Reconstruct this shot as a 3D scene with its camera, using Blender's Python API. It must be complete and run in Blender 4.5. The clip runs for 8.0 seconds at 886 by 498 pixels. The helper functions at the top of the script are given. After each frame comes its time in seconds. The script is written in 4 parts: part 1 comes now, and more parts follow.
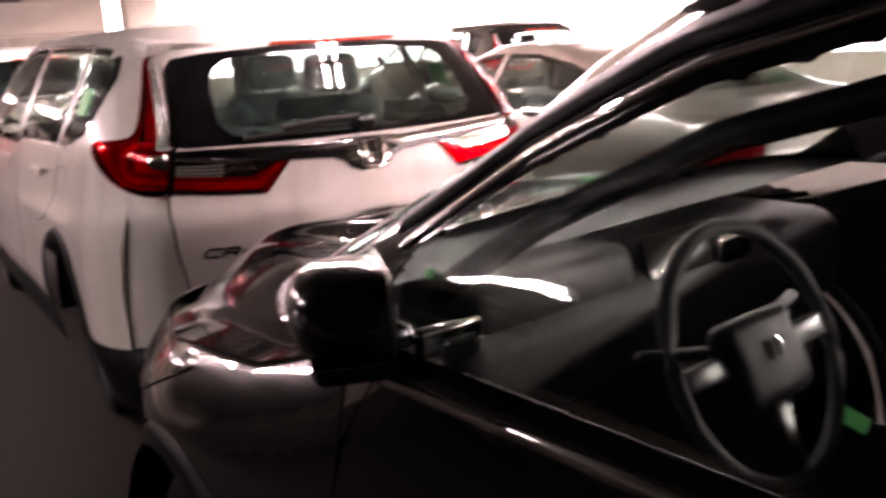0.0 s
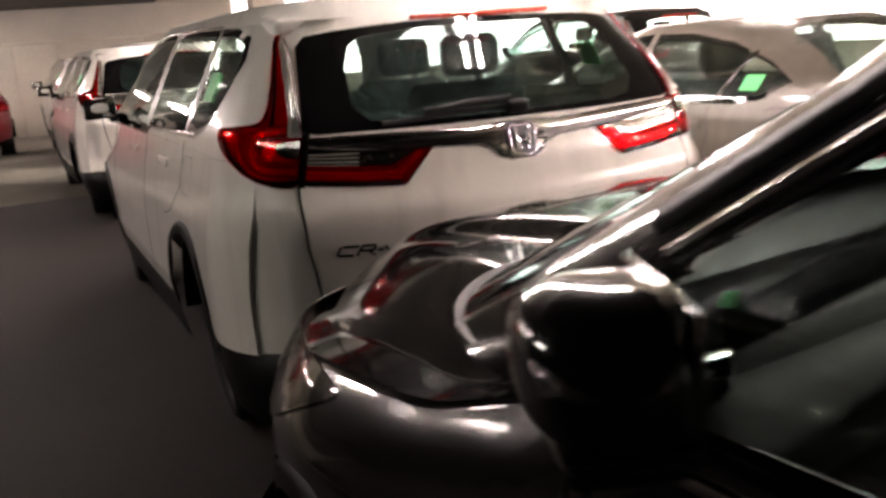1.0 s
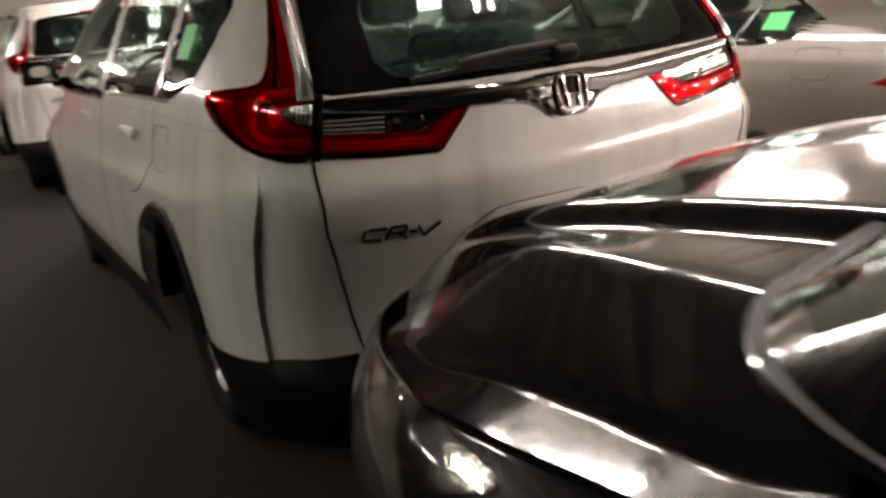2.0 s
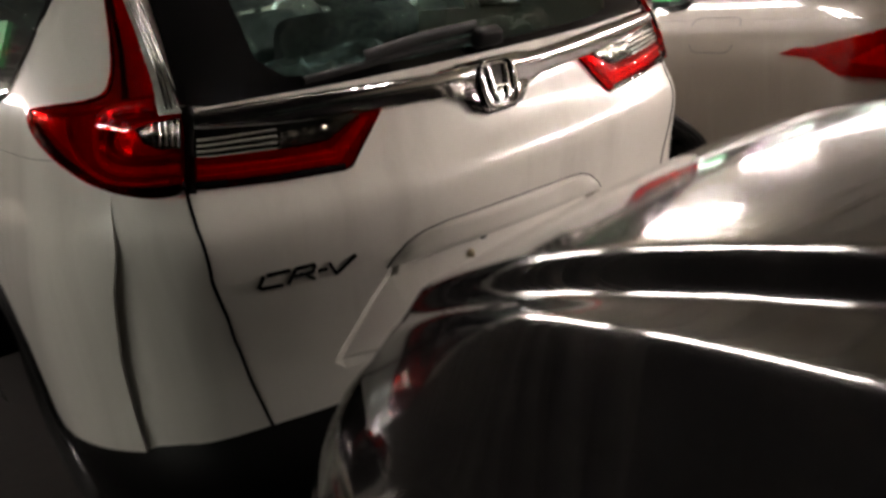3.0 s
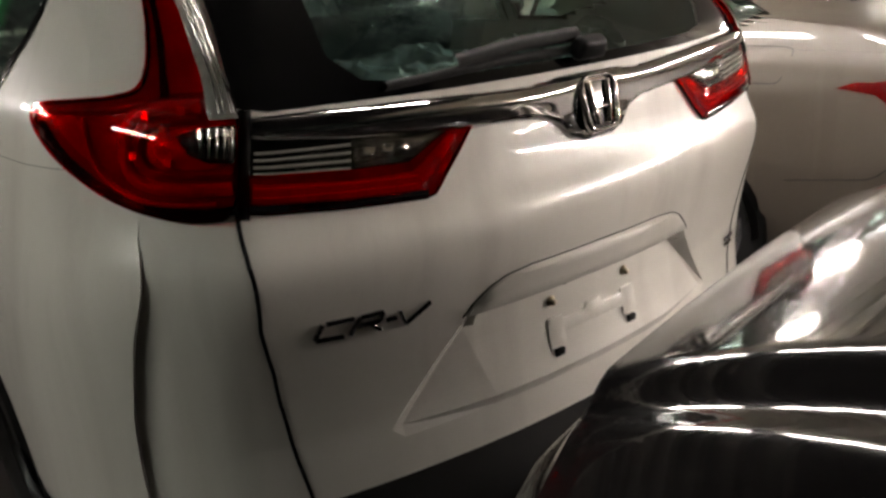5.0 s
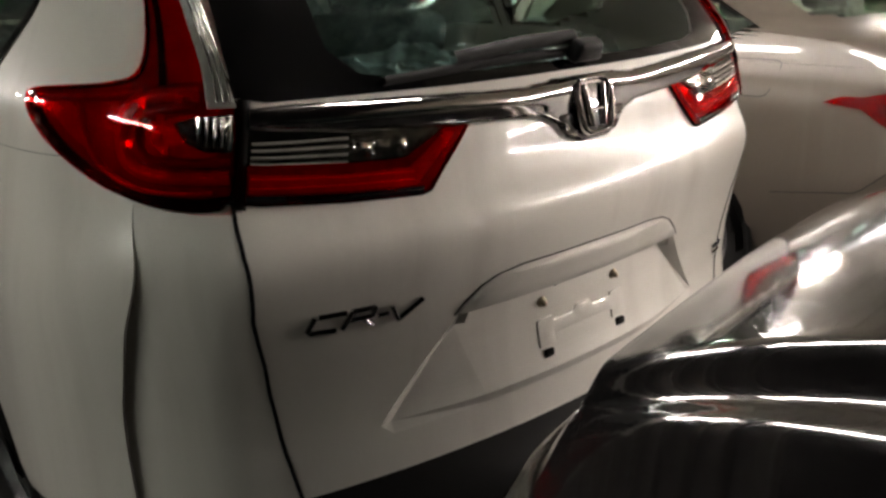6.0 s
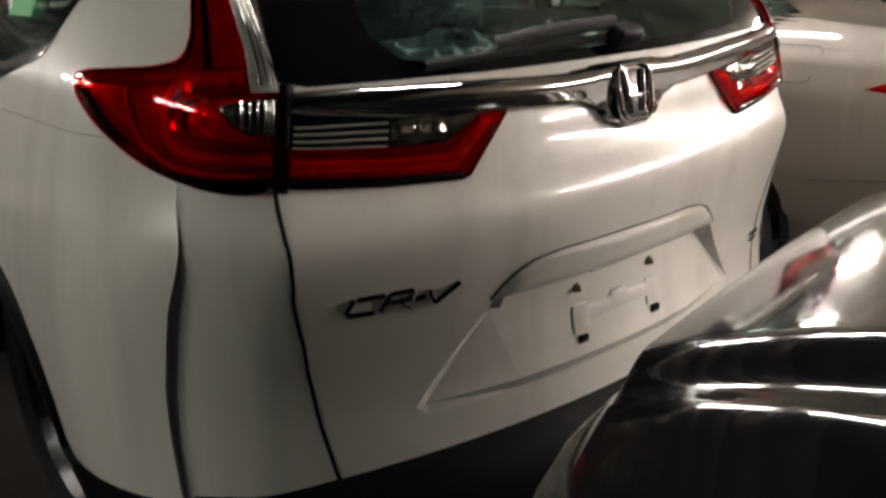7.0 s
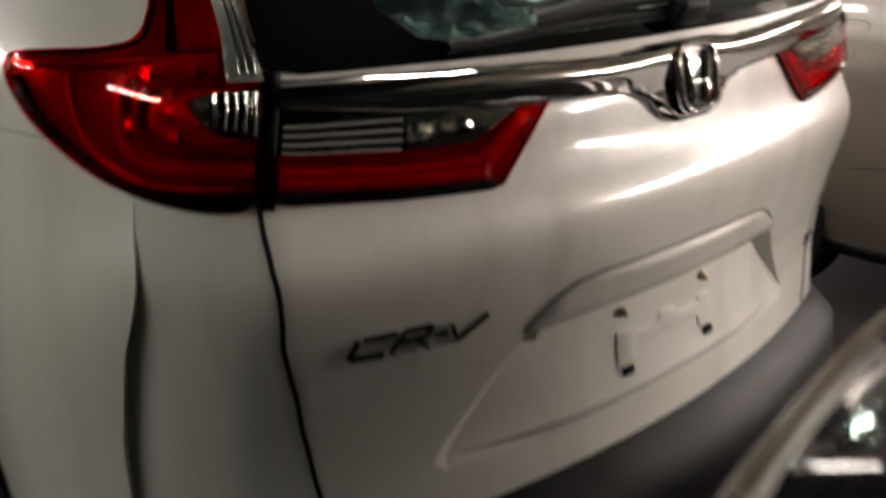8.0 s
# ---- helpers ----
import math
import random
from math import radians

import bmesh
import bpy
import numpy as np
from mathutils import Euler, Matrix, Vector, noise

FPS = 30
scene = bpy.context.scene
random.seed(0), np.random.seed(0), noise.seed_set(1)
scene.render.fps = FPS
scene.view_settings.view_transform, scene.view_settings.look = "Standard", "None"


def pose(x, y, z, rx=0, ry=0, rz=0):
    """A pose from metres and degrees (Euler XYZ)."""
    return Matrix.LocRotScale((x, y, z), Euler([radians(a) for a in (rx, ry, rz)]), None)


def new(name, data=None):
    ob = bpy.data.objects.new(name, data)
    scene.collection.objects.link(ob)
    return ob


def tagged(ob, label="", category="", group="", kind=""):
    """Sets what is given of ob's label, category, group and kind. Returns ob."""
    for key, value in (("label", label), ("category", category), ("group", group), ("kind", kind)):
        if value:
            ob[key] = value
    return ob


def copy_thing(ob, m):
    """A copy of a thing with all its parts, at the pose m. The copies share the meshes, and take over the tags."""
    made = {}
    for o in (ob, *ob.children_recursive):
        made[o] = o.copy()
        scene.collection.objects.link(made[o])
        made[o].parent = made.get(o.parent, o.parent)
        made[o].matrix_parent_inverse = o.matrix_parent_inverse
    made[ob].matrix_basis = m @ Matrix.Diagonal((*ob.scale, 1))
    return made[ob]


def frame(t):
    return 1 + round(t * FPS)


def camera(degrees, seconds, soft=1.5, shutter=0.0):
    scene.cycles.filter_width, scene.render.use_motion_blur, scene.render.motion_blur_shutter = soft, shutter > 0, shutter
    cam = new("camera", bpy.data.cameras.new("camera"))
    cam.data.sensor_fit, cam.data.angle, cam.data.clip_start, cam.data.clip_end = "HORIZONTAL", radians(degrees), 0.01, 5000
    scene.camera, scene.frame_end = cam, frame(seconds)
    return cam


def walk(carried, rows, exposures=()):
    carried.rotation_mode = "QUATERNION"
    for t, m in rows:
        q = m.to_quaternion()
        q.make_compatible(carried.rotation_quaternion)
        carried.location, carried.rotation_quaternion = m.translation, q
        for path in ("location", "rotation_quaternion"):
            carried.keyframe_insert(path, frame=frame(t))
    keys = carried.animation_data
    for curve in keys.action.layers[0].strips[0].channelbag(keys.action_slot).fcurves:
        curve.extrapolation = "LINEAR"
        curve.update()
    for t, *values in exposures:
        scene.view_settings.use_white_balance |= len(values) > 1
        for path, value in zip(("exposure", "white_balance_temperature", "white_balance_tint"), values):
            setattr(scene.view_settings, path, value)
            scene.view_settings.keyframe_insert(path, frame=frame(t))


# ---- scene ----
import functools

cam = camera(53.44, 8.0, soft=2.8, shutter=0.9)
# seconds, eye x y z, yaw, pitch, roll
ROWS = [
    (0.0, -1.349, -2.833, 1.490, -29.74, -13.62, -3.39),
    (0.5, -1.346, -2.707, 1.466, -25.63, -14.19, -2.74),
    (1.0, -1.294, -2.457, 1.422, -22.07, -13.35, -4.50),
    (1.2, -1.275, -2.344, 1.394, -21.51, -14.44, -4.63),
    (2.3, -1.382, -1.784, 1.414, -29.11, -16.99, -6.88),
    (2.5, -1.362, -1.670, 1.397, -31.61, -16.79, -7.80),
    (2.7, -1.282, -1.594, 1.405, -33.03, -17.69, -8.91),
    (3.0, -1.270, -1.470, 1.404, -35.77, -18.97, -7.74),
    (3.3, -1.276, -1.361, 1.412, -36.87, -17.97, -6.88),
    (3.5, -1.285, -1.297, 1.416, -36.01, -17.20, -7.45),
    (4.0, -1.305, -1.139, 1.389, -38.45, -17.06, -6.96),
    (4.5, -1.271, -1.071, 1.380, -38.93, -18.28, -5.20),
    (6.0, -1.298, -1.045, 1.355, -41.01, -17.65, -2.20),
    (6.5, -1.306, -1.057, 1.368, -39.10, -18.29, -2.25),
    (7.0, -1.314, -1.046, 1.361, -38.88, -18.65, -2.06),
    (7.5, -1.278, -0.979, 1.324, -39.33, -20.62, -2.30),
    (8.0, -1.165, -0.789, 1.339, -39.49, -20.44, -1.83),
]
walk(cam, [(t, pose(x, y, z, 90 + pitch, 0, yaw) @ pose(0, 0, 0, 0, 0, roll)) for t, x, y, z, yaw, pitch, roll in ROWS],
     exposures=[(0.0, 0.75, 7200, 50), (0.5, 0.4, 7150, 40), (1.2, 0.12, 7050, 24), (2.5, 0.0, 6950, 20), (4.0, 0.03, 6800, 16), (8.0, 0.06, 6750, 15)])

# ---- daylight beyond the opening, tubes on the ceiling
world = bpy.data.worlds.new("daylight")
scene.world = world
world.use_nodes = True
wn = world.node_tree.nodes
sky = wn.new("ShaderNodeTexSky")
sky.sky_type, sky.sun_disc, sky.sun_elevation, sky.sun_rotation = "NISHITA", False, radians(50), radians(60)
world.node_tree.links.new(sky.outputs[0], wn["Background"].inputs[0])
wn["Background"].inputs[1].default_value = 0.12

TUBE, DAY = 420.0, 7.0


# ---- materials
def mat(name):
    m = bpy.data.materials.new(name)
    m.use_nodes = True
    return m, m.node_tree.nodes, m.node_tree.links, m.node_tree.nodes["Principled BSDF"]


def mixed(n, l, fac, a, b):
    r = n.new("ShaderNodeMix")
    r.data_type = "RGBA"
    l.new(fac, r.inputs[0])
    r.inputs[6].default_value, r.inputs[7].default_value = (*a, 1), (*b, 1)
    return r.outputs[2]


def noise_at(n, l, scale, detail=4.0, coords="Object", stretch=(1, 1, 1)):
    c, mp, t = n.new("ShaderNodeTexCoord"), n.new("ShaderNodeMapping"), n.new("ShaderNodeTexNoise")
    mp.inputs["Scale"].default_value = stretch
    l.new(c.outputs[coords], mp.inputs[0])
    l.new(mp.outputs[0], t.inputs["Vector"])
    t.inputs["Scale"].default_value, t.inputs["Detail"].default_value = scale, detail
    return t.outputs[0]


def ramp(n, l, fac, a, b):
    r = n.new("ShaderNodeMapRange")
    r.inputs[1].default_value, r.inputs[2].default_value = a, b
    l.new(fac, r.inputs[0])
    return r.outputs[0]


def bump(n, l, p, height, strength, distance):
    b = n.new("ShaderNodeBump")
    b.inputs["Strength"].default_value, b.inputs["Distance"].default_value = strength, distance
    l.new(height, b.inputs["Height"])
    l.new(b.outputs[0], p.inputs["Normal"])


def paint(name, a, b, metal=0.0, rough=0.32, coat=1.0, dust=(0.35, 0.31, 0.26), dusty=0.25, sheen=(0.015, 0.09)):
    """Car paint under clear lacquer, with fine flake, thin runs of dust and water marks."""
    m, n, l, p = mat(name)
    flake = ramp(n, l, noise_at(n, l, 900, 2), 0.35, 0.7)
    base = n.new("ShaderNodeMix")
    base.data_type = "RGBA"
    l.new(mixed(n, l, flake, a, b), base.inputs[6])
    base.inputs[7].default_value = (*dust, 1)
    film = n.new("ShaderNodeMath")
    film.operation = "MULTIPLY"
    runs = ramp(n, l, noise_at(n, l, 9, 5, stretch=(1, 1, 0.06)), 0.5, 0.85)
    l.new(runs, film.inputs[0])
    film.inputs[1].default_value = dusty
    l.new(film.outputs[0], base.inputs[0])
    l.new(base.outputs[2], p.inputs["Base Color"])
    p.inputs["Metallic"].default_value, p.inputs["Roughness"].default_value = metal, rough
    p.inputs["Coat Weight"].default_value = coat
    haze = n.new("ShaderNodeMapRange")
    haze.inputs[3].default_value, haze.inputs[4].default_value = sheen
    l.new(noise_at(n, l, 14, 5), haze.inputs[0])
    l.new(haze.outputs[0], p.inputs["Coat Roughness"])
    return m


def plain(name, a, b, rough, metal=0.0, scale=40, bumpy=0.0, coat=0.0):
    m, n, l, p = mat(name)
    f = noise_at(n, l, scale, 5)
    l.new(mixed(n, l, ramp(n, l, f, 0.3, 0.7), a, b), p.inputs["Base Color"])
    p.inputs["Roughness"].default_value, p.inputs["Metallic"].default_value, p.inputs["Coat Weight"].default_value = rough, metal, coat
    if bumpy:
        bump(n, l, p, f, bumpy, 0.002)
    return m


def clear(name, tint, gloss=0.12, edge=1.0):
    """Thin clear sheet: tinted see-through with mirror gloss at grazing angles."""
    m, n, l, p = mat(name)
    n.remove(p)
    t, g, mx, lw = n.new("ShaderNodeBsdfTransparent"), n.new("ShaderNodeBsdfGlossy"), n.new("ShaderNodeMixShader"), n.new("ShaderNodeLayerWeight")
    t.inputs[0].default_value = (*tint, 1)
    g.inputs["Roughness"].default_value = 0.02
    lw.inputs[0].default_value = 0.5
    fall, add = n.new("ShaderNodeMath"), n.new("ShaderNodeMath")
    fall.operation, fall.inputs[1].default_value = "POWER", 4.5
    l.new(lw.outputs["Facing"], fall.inputs[0])
    add.operation, add.use_clamp, add.inputs[1].default_value = "MULTIPLY_ADD", True, edge * 0.8
    l.new(fall.outputs[0], add.inputs[0])
    add.inputs[2].default_value = gloss
    l.new(add.outputs[0], mx.inputs[0])
    l.new(t.outputs[0], mx.inputs[1])
    l.new(g.outputs[0], mx.inputs[2])
    l.new(mx.outputs[0], n["Material Output"].inputs[0])
    return m


def glow(name, colour, strength):
    m, n, l, p = mat(name)
    p.inputs["Base Color"].default_value = (*colour, 1)
    p.inputs["Emission Color"].default_value = (*colour, 1)
    p.inputs["Emission Strength"].default_value = strength
    return m


WHITE = paint("pearl_white_paint", (0.75, 0.72, 0.65), (0.82, 0.795, 0.735), dusty=0.42)
BLACK = paint("black_paint", (0.004, 0.0037, 0.0038), (0.007, 0.0064, 0.0066), metal=0.0, rough=0.15, dusty=0.012, sheen=(0.025, 0.085))
BLACK.node_tree.nodes["Principled BSDF"].inputs["Specular IOR Level"].default_value = 0.1
BEIGE = paint("champagne_paint", (0.095, 0.080, 0.064), (0.13, 0.109, 0.088), metal=0.1, rough=0.4, dusty=0.15)
RED = paint("red_paint", (0.28, 0.02, 0.03), (0.35, 0.03, 0.04), metal=0.2)
CLAD = plain("black_plastic", (0.0022, 0.0021, 0.0021), (0.0042, 0.0039, 0.0039), 0.5, bumpy=0.3, scale=300)
CLAD.node_tree.nodes["Principled BSDF"].inputs["Specular IOR Level"].default_value = 0.12
GLOSS = plain("gloss_black", (0.004, 0.004, 0.0045), (0.007, 0.0065, 0.007), 0.12, coat=0.6)
FRIT = plain("black_glass_border", (0.003, 0.003, 0.003), (0.005, 0.0048, 0.005), 0.06)
RUBBER = plain("rubber", (0.005, 0.005, 0.005), (0.011, 0.0105, 0.010), 0.75, bumpy=0.4, scale=120)
CHROME = plain("chrome", (0.60, 0.59, 0.58), (0.68, 0.67, 0.66), 0.05, metal=1.0)
DARKCHROME = plain("dark_chrome", (0.30, 0.30, 0.30), (0.38, 0.37, 0.36), 0.1, metal=1.0)
BADGE = plain("black_chrome", (0.16, 0.16, 0.165), (0.24, 0.235, 0.235), 0.08, metal=1.0)
RIBBED = plain("ribbed_reflector", (0.60, 0.59, 0.57), (0.76, 0.75, 0.72), 0.2, metal=0.45)
ALLOY = plain("alloy", (0.03, 0.03, 0.03), (0.06, 0.06, 0.06), 0.3, metal=1.0)
LENS = clear("red_lens", (0.80, 0.040, 0.032), 0.025, 1.0)
LAMPRED = plain("red_reflector", (0.70, 0.05, 0.035), (1.0, 0.16, 0.10), 0.2, metal=0.35, scale=45, bumpy=0.5)
DARKRED = plain("deep_red_reflector", (0.26, 0.014, 0.012), (0.42, 0.026, 0.020), 0.25, metal=0.3, scale=35, bumpy=0.4)
MIDRED = plain("mid_red_reflector", (0.55, 0.03, 0.022), (0.72, 0.05, 0.035), 0.2, metal=0.3, scale=20, bumpy=0.2)
LENSCLEAR = clear("clear_lens", (0.94, 0.94, 0.92), 0.05)
PANE = clear("tinted_glass", (0.86, 0.93, 0.90), 0.05)
TAILPANE = clear("privacy_glass", (0.76, 0.84, 0.82), 0.06)
FRONTPANE = clear("clear_glass", (0.90, 0.96, 0.94), 0.06)
SEAT = plain("dark_fabric", (0.035, 0.036, 0.037), (0.06, 0.061, 0.062), 0.8, bumpy=0.3, scale=200)
TRIM = plain("grey_trim", (0.03, 0.029, 0.028), (0.05, 0.048, 0.046), 0.6, bumpy=0.2, scale=150)
for dull in (SEAT, TRIM, RUBBER):
    dull.node_tree.nodes["Principled BSDF"].inputs["Specular IOR Level"].default_value = 0.25
HEADLINER = plain("headliner", (0.5, 0.48, 0.44), (0.56, 0.54, 0.5), 0.9, bumpy=0.2, scale=150)


def cover(name, milky):
    """Clear plastic film: crumpled, glossy, a little milky."""
    m = clear(name, (0.88, 0.95, 0.94), 0.18, 1.8)
    n, l = m.node_tree.nodes, m.node_tree.links
    milk, veil, relief = n.new("ShaderNodeBsdfDiffuse"), n.new("ShaderNodeMixShader"), n.new("ShaderNodeBump")
    milk.inputs[0].default_value, veil.inputs[0].default_value = (0.66, 0.80, 0.79, 1), milky
    relief.inputs["Strength"].default_value, relief.inputs["Distance"].default_value = 1.0, 0.03
    l.new(noise_at(n, l, 26, 3, stretch=(1, 1, 0.6)), relief.inputs["Height"])
    l.new(relief.outputs[0], n["Glossy BSDF"].inputs["Normal"])
    l.new(n["Mix Shader"].outputs[0], veil.inputs[1])
    l.new(milk.outputs[0], veil.inputs[2])
    l.new(veil.outputs[0], n["Material Output"].inputs[0])
    return m


FILM, CLOUDY = cover("protective_film", 0.08), cover("cloudy_film", 0.28)
GREEN = plain("green_sticker", (0.02, 0.42, 0.10), (0.03, 0.5, 0.13), 0.5)
BRASS = plain("zinc_screw", (0.45, 0.38, 0.26), (0.6, 0.52, 0.38), 0.35, metal=0.8)
BLUE = plain("blue_chrome", (0.1, 0.2, 0.4), (0.5, 0.55, 0.6), 0.15, metal=1.0, scale=150)


def concrete(name, a, b, rough=0.8, gloss=0.0):
    m, n, l, p = mat(name)
    big, small = noise_at(n, l, 0.7, 6), noise_at(n, l, 22, 8)
    add = n.new("ShaderNodeMath")
    add.operation = "MULTIPLY_ADD"
    l.new(small, add.inputs[0])
    add.inputs[1].default_value = 0.45
    l.new(big, add.inputs[2])
    l.new(mixed(n, l, ramp(n, l, add.outputs[0], 0.5, 0.95), a, b), p.inputs["Base Color"])
    p.inputs["Roughness"].default_value = rough
    bump(n, l, p, small, 0.25, 0.004)
    return m


# near-black floor colour holds the dimness of the aisle and under the cars
FLOOR = concrete("worn_dimmed_concrete_floor", (0.005, 0.0036, 0.0028), (0.016, 0.0115, 0.009), 0.75)
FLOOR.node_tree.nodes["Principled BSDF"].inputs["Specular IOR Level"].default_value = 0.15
WALL = concrete("cream_painted_wall", (0.42, 0.385, 0.32), (0.54, 0.50, 0.42))
# closing walls, coloured dark so they bounce little light onto the tailgate
DARKWALL = concrete("darkened_concrete_wall", (0.04, 0.034, 0.028), (0.08, 0.07, 0.06))
# ceiling colour lowered to look unlit and keep bounce and reflections dark
CEIL = concrete("darkened_concrete_ceiling", (0.014, 0.0125, 0.011), (0.026, 0.0235, 0.021))
RIB = concrete("ceiling_rib_paint", (0.44, 0.40, 0.32), (0.54, 0.50, 0.42))
# darker copy of the rib paint: dim light put into the colour
DIMRIB = concrete("dimmed_ceiling_rib", (0.05, 0.045, 0.036), (0.08, 0.072, 0.06))
TUBE_ON = glow("lit_tube", (1.0, 0.95, 0.90), TUBE)
# extra-strong tubes for an added row that lights the tailgate
TUBE_FAR = glow("strong_lit_tube", (1.0, 0.93, 0.86), TUBE * 2.4)
# weaker strengths, set to balance the light from each row
TUBE_MID = glow("half_lit_tube", (1.0, 0.96, 0.90), TUBE * 0.5)
TUBE_DIM = glow("dim_lit_tube", (0.95, 1.0, 0.90), TUBE * 0.27)
PALE = concrete("pale_concrete_floor", (0.16, 0.145, 0.12), (0.26, 0.24, 0.20), 0.6)
FIXTURE = plain("white_enamel", (0.75, 0.75, 0.73), (0.8, 0.8, 0.78), 0.4)
BRIGHT = glow("daylight_haze", (1.0, 0.95, 0.93), DAY)


# ---- mesh helpers
def mesh_of(name, verts, faces, sharp=False):
    me = bpy.data.meshes.new(name)
    me.from_pydata([tuple(v) for v in verts], [], faces)
    me.update()
    if not sharp:
        me.polygons.foreach_set("use_smooth", [True] * len(me.polygons))
    return me


def part(name, data, material, parent=None, label="", m=None):
    if isinstance(data, bmesh.types.BMesh):
        me = bpy.data.meshes.new(name)
        data.to_mesh(me)
        data.free()
        data = me
    if not data.materials:
        data.materials.append(material)
    ob = new(name, data)
    if parent:
        ob.parent = parent
    if m is not None:
        ob.matrix_basis = m
    if label:
        ob["label"] = label
    return ob


def rbox(x, y, z, bevel=0.02, seg=3, m=None, taper=1.0):
    """A box of that size round its own middle, edges rounded; taper narrows its top."""
    bm = bmesh.new()
    bmesh.ops.create_cube(bm, size=1)
    for v in bm.verts:
        k = taper if v.co.z > 0 else 1.0
        v.co = Vector((v.co.x * x * k, v.co.y * y * k, v.co.z * z))
    if bevel:
        bmesh.ops.bevel(bm, geom=bm.edges[:], offset=min(bevel, 0.48 * min(x, y, z)), segments=seg, profile=0.5, affect="EDGES")
    for f in bm.faces:
        f.smooth = seg > 1
    if m is not None:
        bm.transform(m)
    return bm


def lathe(profile, steps=48, axis="x"):
    """Radius and place along the axis, turned once round."""
    vs, fs, n = [], [], len(profile)
    for i in range(steps):
        a = 2 * math.pi * i / steps
        for r, h in profile:
            vs.append((h, r * math.cos(a), r * math.sin(a)) if axis == "x" else (r * math.cos(a), r * math.sin(a), h))
    for i in range(steps):
        for j in range(n - 1):
            a, b = i * n + j, (i + 1) % steps * n + j
            fs.append((a, b, b + 1, a + 1))
    return mesh_of("turned", vs, fs)


def tube(points, radius, steps=8, closed=False):
    pts, vs, fs = [Vector(p) for p in points], [], []
    for i, p in enumerate(pts):
        a, b = pts[i - 1 if i or closed else 0], pts[(i + 1) % len(pts) if closed else min(i + 1, len(pts) - 1)]
        d = (b - a).normalized()
        s = d.cross(Vector((0, 0, 1)) if abs(d.z) < 0.9 else Vector((1, 0, 0))).normalized()
        t = d.cross(s)
        for k in range(steps):
            an = 2 * math.pi * k / steps
            vs.append(p + (s * math.cos(an) + t * math.sin(an)) * radius)
    n = len(pts)
    for i in range(n if closed else n - 1):
        for k in range(steps):
            fs.append((i * steps + k, i * steps + (k + 1) % steps, (i + 1) % n * steps + (k + 1) % steps, (i + 1) % n * steps + k))
    if not closed:
        fs += [tuple(range(steps))[::-1], tuple(range((n - 1) * steps, n * steps))]
    return mesh_of("tube", vs, fs)


def inside(x, y, poly):
    hit = False
    for (x0, y0), (x1, y1) in zip(poly, poly[1:] + poly[:1]):
        if (y0 > y) != (y1 > y) and x < (x1 - x0) * (y - y0) / (y1 - y0) + x0:
            hit = not hit
    return hit


def rounded(poly, r=0.3, n=3):
    """The outline with its corners cut round."""
    out = []
    for i, p in enumerate(poly):
        a, b = Vector(poly[i - 1]), Vector(poly[(i + 1) % len(poly)])
        p = Vector(p)
        q0, q1 = p + (a - p) * r, p + (b - p) * r
        for k in range(n + 1):
            t = k / n
            out.append(tuple((1 - t) ** 2 * q0 + 2 * t * (1 - t) * p + t * t * q1))
    return out


def cut_round(poly, times=2, closed=True):
    """The outline with every corner cut again and again."""
    pts = [Vector(p) for p in poly]
    for _ in range(times):
        out = [] if closed else [pts[0]]
        n = len(pts)
        for i in range(n if closed else n - 1):
            a, c = pts[i], pts[(i + 1) % n]
            out += [a * 0.75 + c * 0.25, a * 0.25 + c * 0.75]
        pts = out if closed else out + [pts[-1]]
    return [tuple(p) for p in pts]


def shrunk(poly, by):
    cx, cz = sum(p[0] for p in poly) / len(poly), sum(p[1] for p in poly) / len(poly)
    rx, rz = max(p[0] for p in poly) - min(p[0] for p in poly), max(p[1] for p in poly) - min(p[1] for p in poly)
    return [(cx + (a - cx) * (1 - 2 * by / rx), cz + (b - cz) * (1 - 2 * by / rz)) for a, b in poly]


